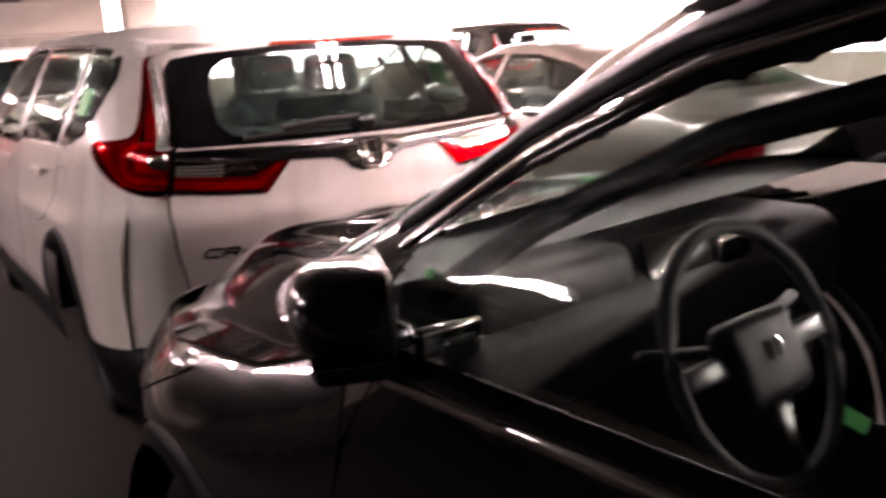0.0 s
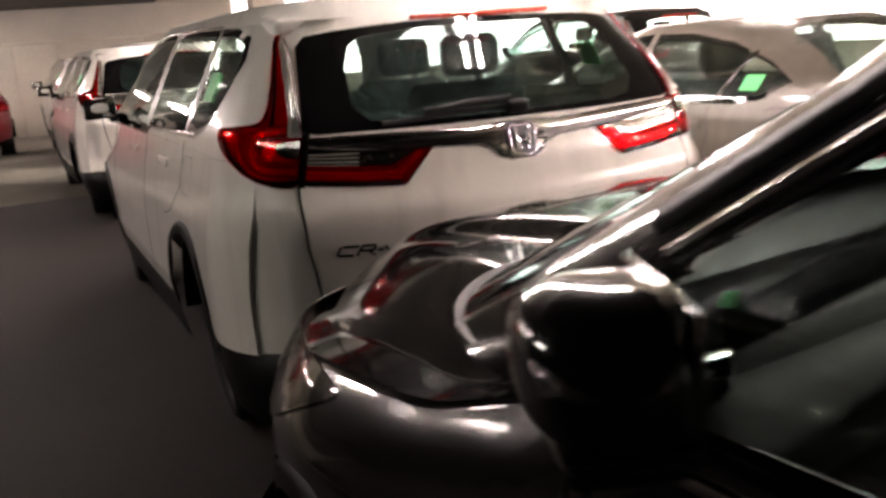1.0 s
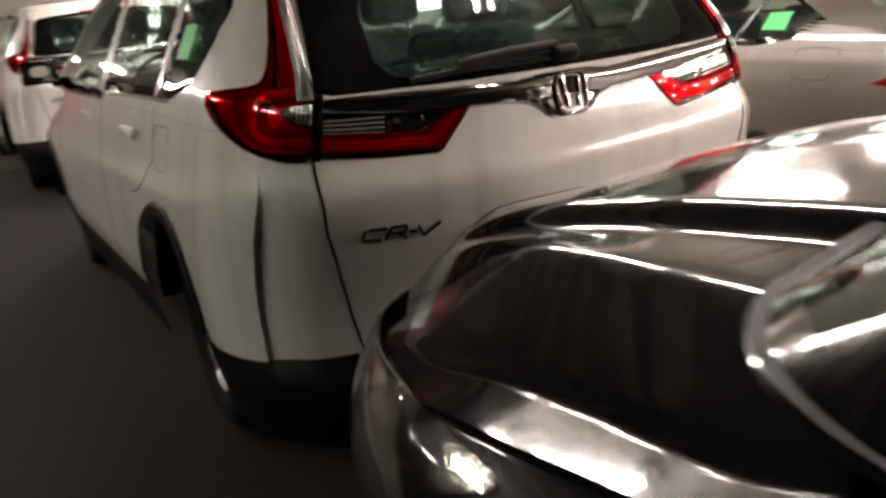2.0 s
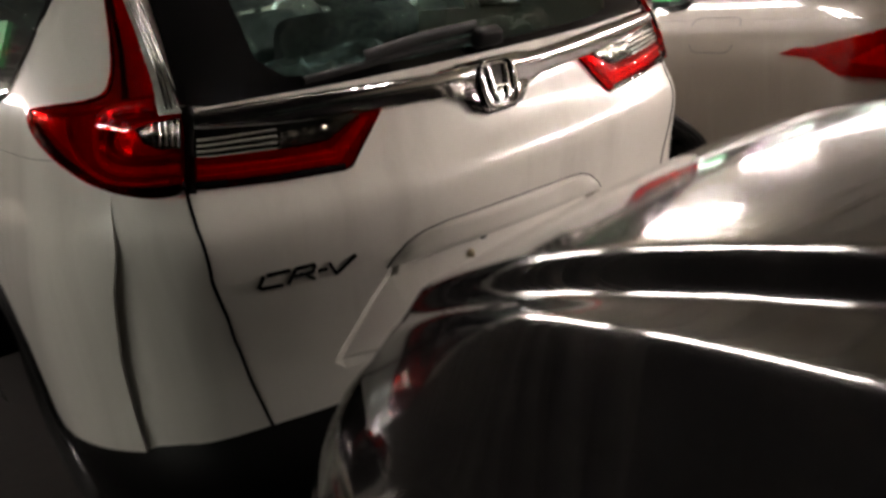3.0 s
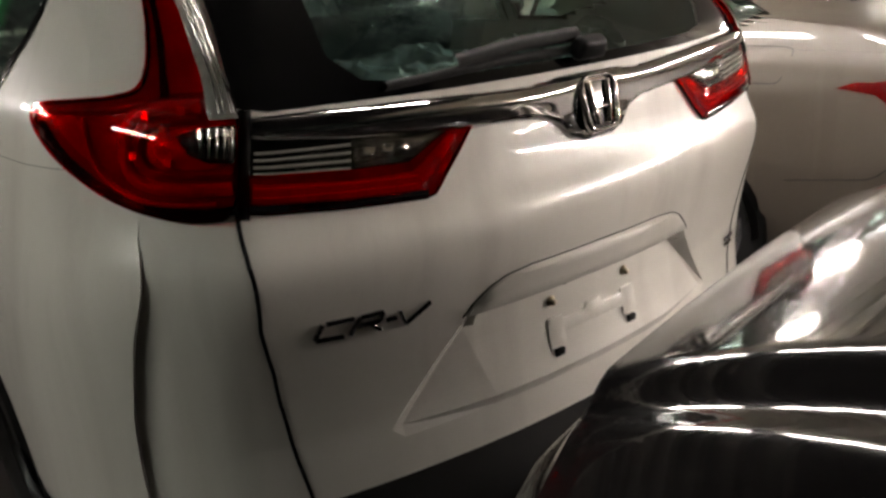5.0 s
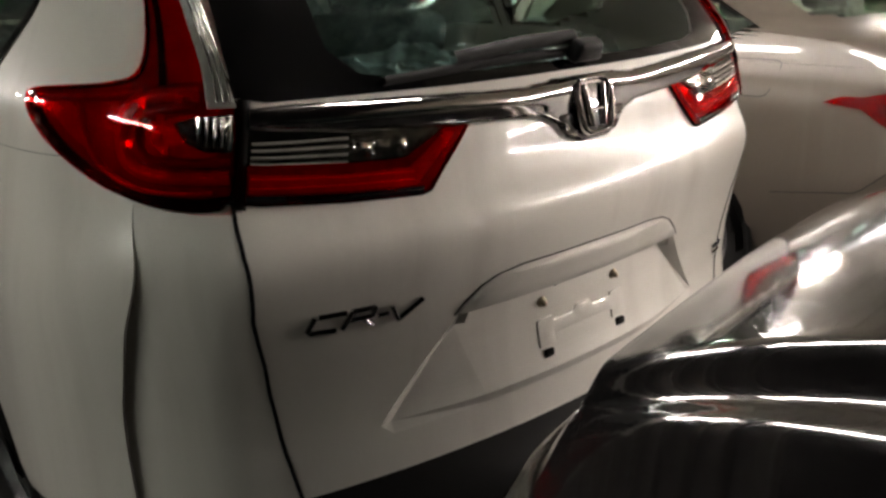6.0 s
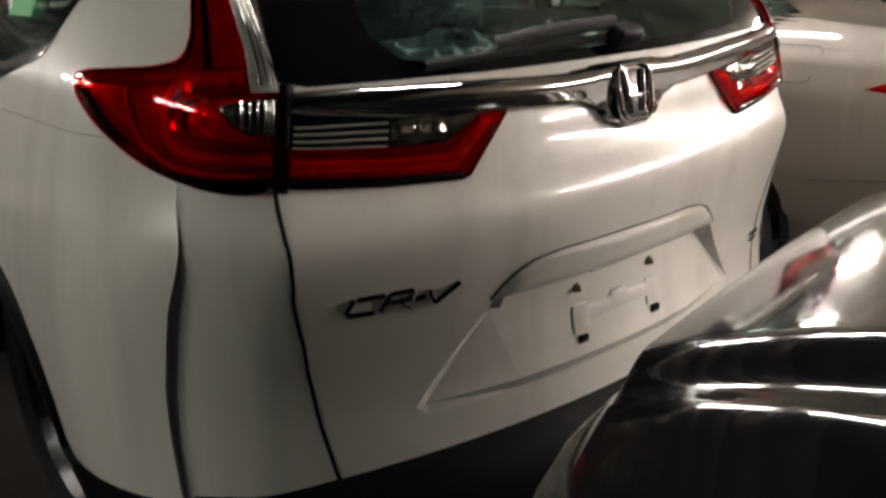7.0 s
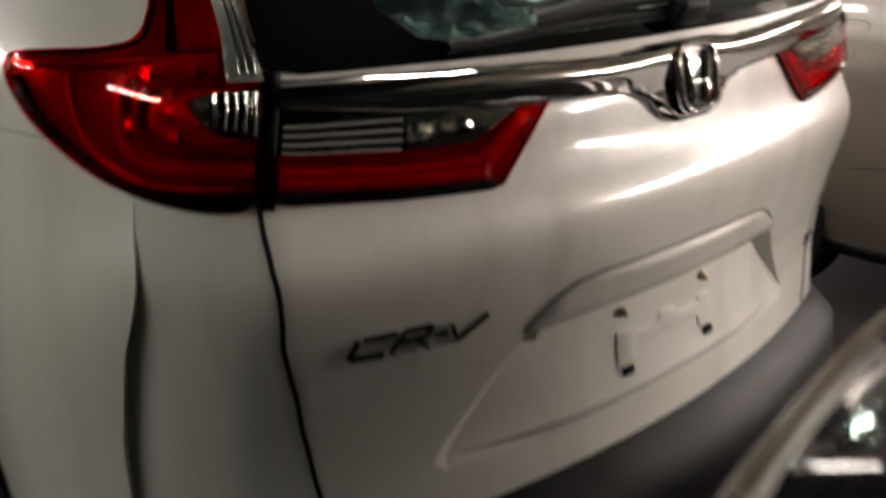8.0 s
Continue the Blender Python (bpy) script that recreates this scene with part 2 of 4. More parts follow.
def laid(spot, poly, off=0.002, thick=0.004, steps=(0.05, 0.03), round_edge=0.0, raised=None):
    """A sheet cut to an outline and laid on a form. spot(a, b) gives place and normal."""
    bm = bmesh.new()
    bm.faces.new([bm.verts.new((a, b, 0)) for a, b in poly])
    for axis, step in ((0, steps[0]), (1, steps[1])):
        lo, hi = min(p[axis] for p in poly), max(p[axis] for p in poly)
        for k in range(1, int((hi - lo) / step) + 1):
            no = (1, 0, 0) if axis == 0 else (0, 1, 0)
            co = (lo + k * step, 0, 0) if axis == 0 else (0, lo + k * step, 0)
            bmesh.ops.bisect_plane(bm, geom=bm.verts[:] + bm.edges[:] + bm.faces[:], plane_co=co, plane_no=no)
    bmesh.ops.triangulate(bm, faces=[f for f in bm.faces if len(f.verts) > 4])
    bm.verts.ensure_lookup_table()
    rim = {v for e in bm.edges if len(e.link_faces) == 1 for v in e.verts}
    top, low, n = [], [], len(bm.verts)
    for v in bm.verts:
        p, d = spot(v.co.x, v.co.y)
        h = raised(v.co.x, v.co.y) if raised else 0.0
        top.append(p + d * (off + h - (round_edge if v in rim else 0)))
        low.append(p + d * (off - thick))
    faces = [tuple(v.index for v in f.verts) for f in bm.faces]
    faces2 = [tuple(i + n for i in f)[::-1] for f in faces]
    walls = []
    for e in bm.edges:
        if len(e.link_faces) == 1:
            a, b = (lp := e.link_loops[0]).vert.index, lp.link_loop_next.vert.index
            walls.append((b, a, a + n, b + n))
    bm.free()
    me = mesh_of("sheet", top + low, faces + faces2 + walls)
    out = bmesh.new()
    out.from_mesh(me)
    bmesh.ops.recalc_face_normals(out, faces=out.faces[:])
    for e in out.edges:
        if len(e.link_faces) == 2 and e.calc_face_angle(0) > 0.9:
            e.smooth = False
    return out


def ribbon(spot, path, width, off=0.001, thick=0.003):
    """A strip along a line on a form."""
    pts = [spot(a, b) for a, b in path]
    vs, fs = [], []
    for i, (p, d) in enumerate(pts):
        t = (pts[min(i + 1, len(pts) - 1)][0] - pts[max(i - 1, 0)][0]).normalized()
        s = t.cross(d).normalized() * (width / 2)
        vs += [p + d * (off - thick) - s, p + d * off - s * 0.8, p + d * off + s * 0.8, p + d * (off - thick) + s]
    for i in range(len(pts) - 1):
        for k in range(3):
            fs.append((i * 4 + k, i * 4 + k + 1, i * 4 + k + 5, i * 4 + k + 4))
    return mesh_of("strip", vs, fs)


def line(a, b, n=12):
    return [(a[0] + (b[0] - a[0]) * i / n, a[1] + (b[1] - a[1]) * i / n) for i in range(n + 1)]


def path_of(points, n=8):
    out = []
    for a, b in zip(points, points[1:]):
        out += line(a, b, n)[:-1]
    return out + [points[-1]]


# ---- car forms: a body is a stack of plan outlines, u runs from the tail's middle (0) round the corner (1 to 2), along the side (2 to 3), round the nose (3 to 4) to its middle (5)
def tab(v, xs, ys):
    if v <= xs[0]:
        return ys[0]
    if v >= xs[-1]:
        return ys[-1]
    i = bisect_right(xs, v)
    return ys[i - 1] + (ys[i] - ys[i - 1]) * (v - xs[i - 1]) / (xs[i] - xs[i - 1])


def bisect_right(xs, v):
    i = 1
    while xs[i] <= v:
        i += 1
    return i


@functools.lru_cache(maxsize=60000)
def soft_tab(v, xs, ys):
    return sum(tab(v + d, xs, ys) for d in (-0.012, -0.006, 0.0, 0.006, 0.012)) / 5


class Form:
    def __init__(self, wide, tail, nose, glass_nose, crown=0.22, corner=(0.24, 0.33), nose_corner=(0.36, 0.55), belt=1.10, top=1.58, deck=None, recess=None):
        self.wide, self.tail, self.nose, self.glass_nose = wide, tail, nose, glass_nose
        self.crown, self.corner, self.nose_corner, self.belt, self.top, self.deck, self.recess = crown, corner, nose_corner, belt, top, deck, recess

    def at(self, u, z, dent=True, deep=True):
        """A point of the left side (x below 0)."""
        glass = z > self.belt + 1e-4
        w, r0 = soft_tab(z, *self.wide), soft_tab(z, *self.tail)
        f0 = tab(z, *(self.glass_nose if glass else self.nose))
        rx, ry = self.corner
        nx, ny = (0.26, 0.30) if glass else self.nose_corner
        side0, side1 = r0 + self.crown * w * w + ry, f0 - 0.12 * w * w - ny
        if u <= 1:
            x = u * (w - rx)
            y = r0 + self.crown * x * x
        elif u <= 2:
            a = (u - 1) * math.pi / 2
            x = w - rx + rx * math.sin(a)
            y = r0 + self.crown * x * x + ry * (1 - math.cos(a))
        elif u <= 3:
            x, y = w, side0 + (u - 2) * (side1 - side0)
        elif u <= 4:
            a = (u - 3) * math.pi / 2
            x = w - nx + nx * math.cos(a)
            y = f0 - 0.12 * x * x - ny * (1 - math.sin(a))
        else:
            x = (5 - u) * (w - nx)
            y = f0 - 0.12 * x * x
        if dent and self.deck:
            dx, dy = self.deck(x, y, z, u)
            x, y = x + dx, y + dy
        if dent and deep and self.recess and u < 1.2:
            y += self.recess(x, z)
        return Vector((-x, y, z))

    def normal(self, u, z):
        e = 0.004
        a = self.at(u + e, z, False) - self.at(max(u - e, 0), z, False)
        b = self.at(u, z + e, False) - self.at(u, z - e, False)
        return a.cross(b).normalized() * -1.0 if a.length > 1e-9 else Vector((0, -1, 0))


def smooth(a, b, v):
    t = min(max((v - a) / (b - a), 0.0), 1.0)
    return t * t * (3 - 2 * t)


# the plate recess: corners by half width and height, with their depth
RECESS = {"A": (0.322, 0.774, 0.0), "C": (0.479, 0.590, 0.0), "D": (0.456, 0.592, 0.004), "T": (0.314, 0.738, 0.024), "B": (0.262, 0.590, -0.010),
          "P": (0.304, 0.774, 0.0323), "E": (0.456, 0.570, 0.0), "F": (0.262, 0.570, 0.0), "G": (0.322, 0.780, 0.0)}
RECESS_FACETS = ("ACT", "CDT", "DBT", "ATP", "CED", "DEF", "DFB", "AGP")


def plate_recess(x, z):
    """Depth of the recess: a flat panel leaning out at its foot, a slanting facet at each end."""
    x = abs(x)
    if x > 0.48 or not 0.570 < z < 0.780:
        return 0.0
    for names in RECESS_FACETS:
        (x0, z0, d0), (x1, z1, d1), (x2, z2, d2) = (RECESS[k] for k in names)
        det = (x1 - x0) * (z2 - z0) - (x2 - x0) * (z1 - z0)
        b = ((x - x0) * (z2 - z0) - (x2 - x0) * (z - z0)) / det
        c = ((x1 - x0) * (z - z0) - (x - x0) * (z1 - z0)) / det
        if b > -1e-6 and c > -1e-6 and b + c < 1 + 1e-6:
            return d0 + b * (d1 - d0) + c * (d2 - d0)
    if z < 0.590:
        return -0.010 * (z - 0.570) / 0.020 if x < 0.262 else 0.0
    if z > 0.774:
        return 0.0323 * (0.780 - z) / 0.006 if x < 0.313 else 0.0
    edge = 0.262 + (z - 0.590) * 0.3514 if z < 0.738 else 0.314 - (z - 0.738) * 0.2778
    return -0.010 + (z - 0.590) * 0.2297 if x < edge else 0.0


def suv_dents(x, y, z, u):
    """The hollow at the bumper corner."""
    dx = dy = 0.0
    ridge = 1.4249
    if 0.9 < u < ridge and z < 1.0:
        f = min(max((u - ridge + 0.30) / 0.28, 0.0), 1.0) * min(max((ridge - u) / 0.07, 0.0), 1.0)
        k = 0.010 * f * smooth(1.02, 0.82, z)
        a = max(u - 1, 0) * math.pi / 2
        dx, dy = dx - k * math.sin(a), dy + k * math.cos(a)
    if ridge <= u < 2.3 and z < 1.05:
        k = -0.012 * smooth(2.3, ridge, u) * smooth(1.05, 0.9, z)
        a = min(u - 1, 1.0) * math.pi / 2
        dx, dy = dx - k * math.sin(a), dy + k * math.cos(a)
    return dx, dy


SUV = Form(
    wide=((0.2, 0.35, 0.5, 0.7, 0.85, 1.0, 1.1, 1.17, 1.32, 1.45, 1.55, 1.62), (0.88, 0.92, 0.945, 0.945, 0.935, 0.905, 0.88, 0.86, 0.785, 0.72, 0.66, 0.60)),
    tail=((0.2, 0.3, 0.42, 0.49, 0.54, 0.565, 0.59, 0.62, 0.70, 0.80, 0.90, 0.93, 0.96, 1.0, 1.04, 1.08, 1.14, 1.2, 1.3, 1.4, 1.47, 1.6), (0.04, -0.03, -0.05, 0.022, 0.025, 0.027, 0.030, 0.032, 0.026, 0.006, -0.020, -0.024, -0.019, 0.0, 0.011, 0.017, 0.03, 0.055, 0.13, 0.225, 0.295, 0.44)),
    nose=((0.2, 0.45, 0.8, 0.9, 1.0, 1.1), (4.36, 4.46, 4.48, 4.42, 4.36, 4.25)),
    glass_nose=((1.1, 1.22, 1.35, 1.45, 1.51, 1.6), (3.60, 3.38, 3.15, 3.02, 2.92, 2.62)),
    nose_corner=(0.55, 0.88), deck=suv_dents, recess=plate_recess,
)
SEDAN = Form(
    wide=((0.2, 0.4, 0.6, 0.85, 0.95, 1.05, 1.12, 1.25, 1.36, 1.42), (0.79, 0.84, 0.865, 0.865, 0.855, 0.80, 0.755, 0.66, 0.58, 0.50)),
    tail=((0.2, 0.45, 0.7, 0.9, 1.0, 1.05, 1.08, 1.10, 1.13, 1.25, 1.36, 1.42), (0.10, 0.0, -0.02, 0.0, 0.03, 0.06, 0.18, 0.55, 0.68, 0.95, 1.25, 1.50)),
    nose=((0.2, 0.5, 0.8, 1.0), (4.35, 4.45, 4.42, 4.2)),
    glass_nose=((1.0, 1.2, 1.42), (3.45, 3.0, 2.4)),
    crown=0.14, corner=(0.27, 0.34), nose_corner=(0.34, 0.5), belt=1.0, top=1.40,
)

class Car:
    """One car: an Empty with the parts of its body, all in the car's own metres (tail at y = 0, nose ahead)."""

    def __init__(self, name, form, colour, axles=(1.0, 3.66), arch=0.455, sill=0.42, rear_sill=0.54, hub=0.37):
        self.root, self.form, self.colour = new(name), form, colour
        self.rims, self.hub = {}, hub
        self.axles, self.arch, self.sill, self.rear_sill = axles, arch, sill, rear_sill

    def spot(self, side=-1, dent=False):
        def f(u, z):
            p, d = self.form.at(u, z, dent), self.form.normal(u, z)
            return (p, d) if side < 0 else (Vector((-p.x, p.y, p.z)), Vector((-d.x, d.y, d.z)))
        return f

    def flank(self, side=-1):
        """Place and normal on the side by y and z."""
        def f(y, z):
            return self.spot(side)(self.u_of(y, z), z)
        return f

    def u_of(self, y, z):
        lo, hi = self.form.at(2, z, False).y, self.form.at(3, z, False).y
        if lo <= y <= hi:
            return 2 + (y - lo) / (hi - lo)
        a, b = (1.0, 2.0) if y < lo else (3.0, 4.0)
        for _ in range(24):
            m = (a + b) / 2
            a, b = (m, b) if self.form.at(m, z, False).y < y else (a, m)
        return (a + b) / 2

    def tail_spot(self, dent=False):
        """Place and normal on the tail by x and z."""
        def f(x, z):
            w = soft_tab(z, *self.form.wide) - self.form.corner[0]
            u = min(abs(x) / w, 1.0) if abs(x) <= w else 1 + math.asin(min((abs(x) - w) / self.form.corner[0], 1)) * 2 / math.pi
            return self.spot(-1 if x < 0 else 1, dent)(u, z)
        return f

    def add(self, name, data, material, parent=None, label=""):
        return part(name, data, material, parent or self.root, label)

    def pair(self, name, make, material, parent=None, label=""):
        return [self.add(name, make(s), material, parent, label) for s in (-1, 1)]

    def low(self, y, r, base):
        z = base
        for c in self.axles:
            if abs(y - c) < r:
                z = max(z, self.hub + math.sqrt(r * r - (y - c) ** 2))
        return z

    def columns(self):
        us = [i / 60 for i in range(60)] + [1 + i / 40 for i in range(40)]
        a, b = self.form.at(2, 0.6, False).y, self.form.at(3, 0.6, False).y
        ys = set(np.linspace(a, b, 64).tolist())
        for c in self.axles:
            ys |= {c + self.arch * math.cos(k * math.pi / 20) * 0.999 for k in range(21)}
            ys |= {c - self.arch - 0.002, c + self.arch + 0.002}
        us = sorted(us + [1.404, 1.410, 1.416, 1.420, 1.4245])
        us += [2 + (y - a) / (b - a) for y in sorted(ys) if a <= y < b]
        return us + [3 + i / 48 for i in range(48)] + [4 + i / 10 for i in range(11)]

    def rim(self, u):
        """Lower and upper edge of the painted shell at u."""
        if u in self.rims:
            return self.rims[u]
        y = self.form.at(u, 0.6, False).y
        base = self.rear_sill + (self.sill + 0.06 - self.rear_sill) * smooth(1.0, 1.9, u) if u < 2 else self.sill
        lo = self.low(y, self.arch, base)
        hi = self.form.belt
        p = self.form.at(u, 1.0, False)
        if u > 2 and p.y > self.bonnet_from:
            if self.form is SUV:
                a, b = 0.70, self.form.belt
                for _ in range(18):
                    hi = (a + b) / 2
                    p = self.form.at(u, hi)
                    a, b = (hi, b) if hi < self.bonnet(p.x, p.y) else (a, hi)
            else:
                hi = min(self.form.belt, self.bonnet(p.x, p.y))
        if u > 4:
            lo = 0.5
        self.rims[u] = (lo, hi)
        return lo, hi

    def shell(self, windows, rows=56):
        """The painted shell with window openings."""
        us, verts, faces = self.columns(), [], []
        tops = np.linspace(self.form.belt + 1e-3, self.form.top, 34).tolist()
        low, high, gone = [], [], []
        for u in us:
            lo, hi = self.rim(u)
            low.append([self.form.at(u, lo + (hi - lo) * k / (rows - 1), True, False) for k in range(rows)])
            high.append([self.form.at(u, z) for z in tops])
        for i in range(len(us) - 1):
            for k in range(len(tops) - 1):
                uc, zc = (us[i] + us[i + 1]) / 2, (tops[k] + tops[k + 1]) / 2
                yc = self.form.at(uc, zc, False).y
                gone.append(any(inside(yc if flank else uc, zc, poly) for flank, poly in windows))
        for side in (-1, 1):
            for grid, m in ((low, rows), (high, len(tops))):
                base = len(verts)
                for column in grid:
                    verts += [(p.x * -side, p.y, p.z) for p in column]
                for i in range(len(us) - 1):
                    for k in range(m - 1):
                        if grid is high and gone[i * (m - 1) + k]:
                            continue
                        a = base + i * m + k
                        q = (a, a + 1, a + m + 1, a + m)
                        faces.append(q if side > 0 else q[::-1])
        me = mesh_of("shell", verts, faces)
        me.set_sharp_from_angle(angle=radians(38))
        if self.form.recess:
            self.cut_recess(me)
        return me

    def cut_recess(self, me):
        """Cuts the creases of the plate recess into the shell and presses the facets in."""
        bm = bmesh.new()
        bm.from_mesh(me)
        near = lambda v: v.co.y < 0.4 and abs(v.co.x) < 0.53 and 0.53 < v.co.z < 0.81
        bmesh.ops.remove_doubles(bm, verts=[v for v in bm.verts if v.co.y < 0.4 and abs(v.co.x) < 0.003], dist=1e-4)
        segments = []
        for pair in ("AC", "CT", "CD", "DT", "DB", "BT", "AT", "TP", "AP", "CE", "DE", "DF", "EF", "BF", "GP", "AG"):
            (x0, z0, _), (x1, z1, _) = RECESS[pair[0]], RECESS[pair[1]]
            for s in (-1, 1):
                segments.append((Vector((s * x0, 0, z0)), Vector((s * x1, 0, z1))))
        for z in (0.570, 0.590, 0.774, 0.780):
            segments.append((Vector((-0.32, 0, z)), Vector((0.32, 0, z))))
        for a, b in segments:
            no = (b - a).cross(Vector((0, 1, 0))).normalized()
            lo_x, hi_x, lo_z, hi_z = min(a.x, b.x) - 0.012, max(a.x, b.x) + 0.012, min(a.z, b.z) - 0.012, max(a.z, b.z) + 0.012
            fs = [f for f in bm.faces if (c := f.calc_center_median()).y < 0.4 and lo_x < c.x < hi_x and lo_z < c.z < hi_z]
            es = {e for f in fs for e in f.edges}
            vs = {v for f in fs for v in f.verts}
            bmesh.ops.bisect_plane(bm, geom=list(vs) + list(es) + fs, plane_co=a, plane_no=no, dist=1e-5)
        inner = lambda f: (c := f.calc_center_median()).y < 0.4 and abs(c.x) < 0.52 and 0.55 < c.z < 0.80
        bmesh.ops.triangulate(bm, faces=[f for f in bm.faces if inner(f)])
        for v in bm.verts:
            if near(v):
                v.co.y += plate_recess(v.co.x, v.co.z)
        bm.normal_update()
        for f in bm.faces:
            if inner(f):
                for e in f.edges:
                    if len(e.link_faces) == 2 and e.calc_face_angle(0) > 0.045:
                        e.smooth = False
        bm.to_mesh(me)
        bm.free()

    def cap(self, us, z, height, cols=24, edge=False, skip=None):
        """A lid between the left and right outlines at z, or at the shell's upper edge."""
        verts, faces = [], []
        for u in us:
            p = self.form.at(u, self.rim(u)[1] if edge else z, edge)
            for k in range(cols + 1):
                x = p.x + (-2 * p.x) * k / cols
                verts.append((x, p.y, height(x, p.y)))
        for i in range(len(us) - 1):
            for k in range(cols):
                a = i * (cols + 1) + k
                if skip and skip(*verts[a][:2]):
                    continue
                faces.append((a, a + 1, a + cols + 2, a + cols + 1))
        return mesh_of("lid", verts, faces)

    def cladding(self, rows=5):
        """Unpainted plastic along the sills, round the arches and across the bumpers."""
        us, verts, faces = self.columns(), [], []
        for side in (-1, 1):
            base = len(verts)
            for u in us:
                y = self.form.at(u, 0.6, False).y
                lo = self.low(y, self.arch - 0.05, 0.24)
                hi = self.rim(u)[0] + 0.003
                if u > 2.02 and u < 3.0:
                    lo = min(lo, hi - 0.02)
                for k in range(rows):
                    z = lo + (hi - lo) * k / (rows - 1)
                    p, d = self.form.at(u, z, False), self.form.normal(u, z)
                    q = p + d * (0.012 if k < rows - 1 else -0.004)
                    verts.append((q.x * -side, q.y, q.z))
            for i in range(len(us) - 1):
                for k in range(rows - 1):
                    a = base + i * rows + k
                    q = (a, a + 1, a + rows + 1, a + rows)
                    faces.append(q if side > 0 else q[::-1])
        return mesh_of("cladding", verts, faces)

    def floorpan(self):
        bm = rbox(1.30, self.axles[1] - self.axles[0] + 1.6, 0.12, 0.03)
        bm.transform(Matrix.Translation((0, sum(self.axles) / 2, 0.36)))
        return bm

    def wells(self, c, side):
        """Dark inner wheel arch."""
        r = self.arch - 0.03
        vs, fs = [], []
        for i in range(25):
            a = math.pi * i / 24
            for x in (0.90, 0.60):
                vs.append((side * x, c + r * math.cos(a), self.hub + r * math.sin(a)))
        for i in range(24):
            fs.append((2 * i, 2 * i + 1, 2 * i + 3, 2 * i + 2))
        vs.append((side * 0.60, c, self.hub))
        for i in range(24):
            fs.append((2 * i + 1, 50, 2 * i + 3))
        return mesh_of("well", vs, fs)

    def wheels(self, radius=0.365, track=0.745):
        tyre = lathe([(0.235, -0.10), (0.26, -0.112), (0.31, -0.117), (0.345, -0.108), (radius, -0.085), (radius, 0.085), (0.345, 0.108), (0.31, 0.117), (0.26, 0.112), (0.235, 0.10)])
        rim = lathe([(0.24, -0.10), (0.23, -0.085), (0.20, -0.07), (0.20, 0.05), (0.23, 0.085), (0.24, 0.10)])
        for c in self.axles:
            for side in (-1, 1):
                hub = self.add("wheel", lathe([(0.0, 0.045), (0.04, 0.05), (0.062, 0.04), (0.065, 0.0)], 24), ALLOY)
                hub.matrix_basis = pose(side * track, c, radius, 0, 0, 0 if side > 0 else 180)
                part("tyre", tyre, RUBBER, hub)
                part("rim", rim, ALLOY, hub)
                for k in range(5):
                    bm = rbox(0.028, 0.05, 0.19, 0.012, 2, Matrix.Translation((0.045, 0, 0.135)))
                    bm.transform(Matrix.Rotation(2 * math.pi * k / 5, 4, "X"))
                    part("spoke", bm, ALLOY, hub)

    def window(self, name, flank, poly, glass=None, border=0.022, side=-1, label="", gap=None):
        """A pane in its black surround; flank: the outline is in y and z, else in u and z."""
        spot = self.flank(side) if flank else self.spot(side)
        cx, cz = sum(p[0] for p in poly) / len(poly), sum(p[1] for p in poly) / len(poly)
        rx, rz = max(p[0] for p in poly) - min(p[0] for p in poly), max(p[1] for p in poly) - min(p[1] for p in poly)
        inner = gap or [(cx + (a - cx) * (1 - 2 * border / rx), cz + (b - cz) * (1 - 2 * border / rz)) for a, b in poly]
        outer = [(cx + (a - cx) * (1 + 0.018 / rx), cz + (b - cz) * (1 + 0.018 / rz)) for a, b in poly]
        pane = self.add(name, laid(spot, inner, -0.002, 0.004, (0.06, 0.05)), glass or PANE, None, label)
        vs, fs, n, m = [], [], len(poly), 5
        for (a, b), (c, d) in zip(outer, inner):
            for k in range(m + 1):
                p, no = spot(a + (c - a) * k / m, b + (d - b) * k / m)
                vs.append(p + no * 0.0025)
        for i in range(n):
            for k in range(m):
                j = (i + 1) % n
                fs.append((i * (m + 1) + k, i * (m + 1) + k + 1, j * (m + 1) + k + 1, j * (m + 1) + k))
        part("surround", mesh_of("surround", vs, fs), FRIT, pane)
        return pane

    def seat(self, x, y, z=0.62, width=0.5, name="seat", film=False):
        s = self.add(name, rbox(width, 0.5, 0.16, 0.06, 3, Matrix.Translation((x, y, z))), SEAT)
        part("backrest", rbox(width - 0.02, 0.14, 0.60, 0.06, 3, Matrix.Translation((x, y - 0.27, z + 0.33)) @ Matrix.Rotation(radians(14), 4, "X")), SEAT, s)
        part("headrest", rbox(0.26, 0.11, 0.18, 0.045, 3, Matrix.Translation((x, y - 0.36, z + 0.73))), SEAT, s)
        for dx in (-0.05, 0.05):
            part("headrest_post", tube([(x + dx, y - 0.345, z + 0.58), (x + dx, y - 0.355, z + 0.68)], 0.006), CHROME, s)
        if film:
            vs, fs, nx, nz = [], [], 26, 30
            for i in range(nx + 1):
                for k in range(nz + 1):
                    a, b = (i / nx - 0.5) * (width + 0.08), 0.85 * k / nz
                    p = Vector((x + a * (1 - 0.35 * smooth(0.55, 0.7, b)), y - 0.36 - 0.10 * b, z + 0.02 + b))
                    p.y -= 0.018 + 0.03 * noise.noise(Vector((a * 9 + x * 3, b * 7, y))) + 0.02 * abs(noise.noise(Vector((a * 24, b * 19, x * 5))))
                    vs.append(p)
            for i in range(nx):
                for k in range(nz):
                    a = i * (nz + 1) + k
                    fs.append((a, a + 1, a + nz + 2, a + nz + 1))
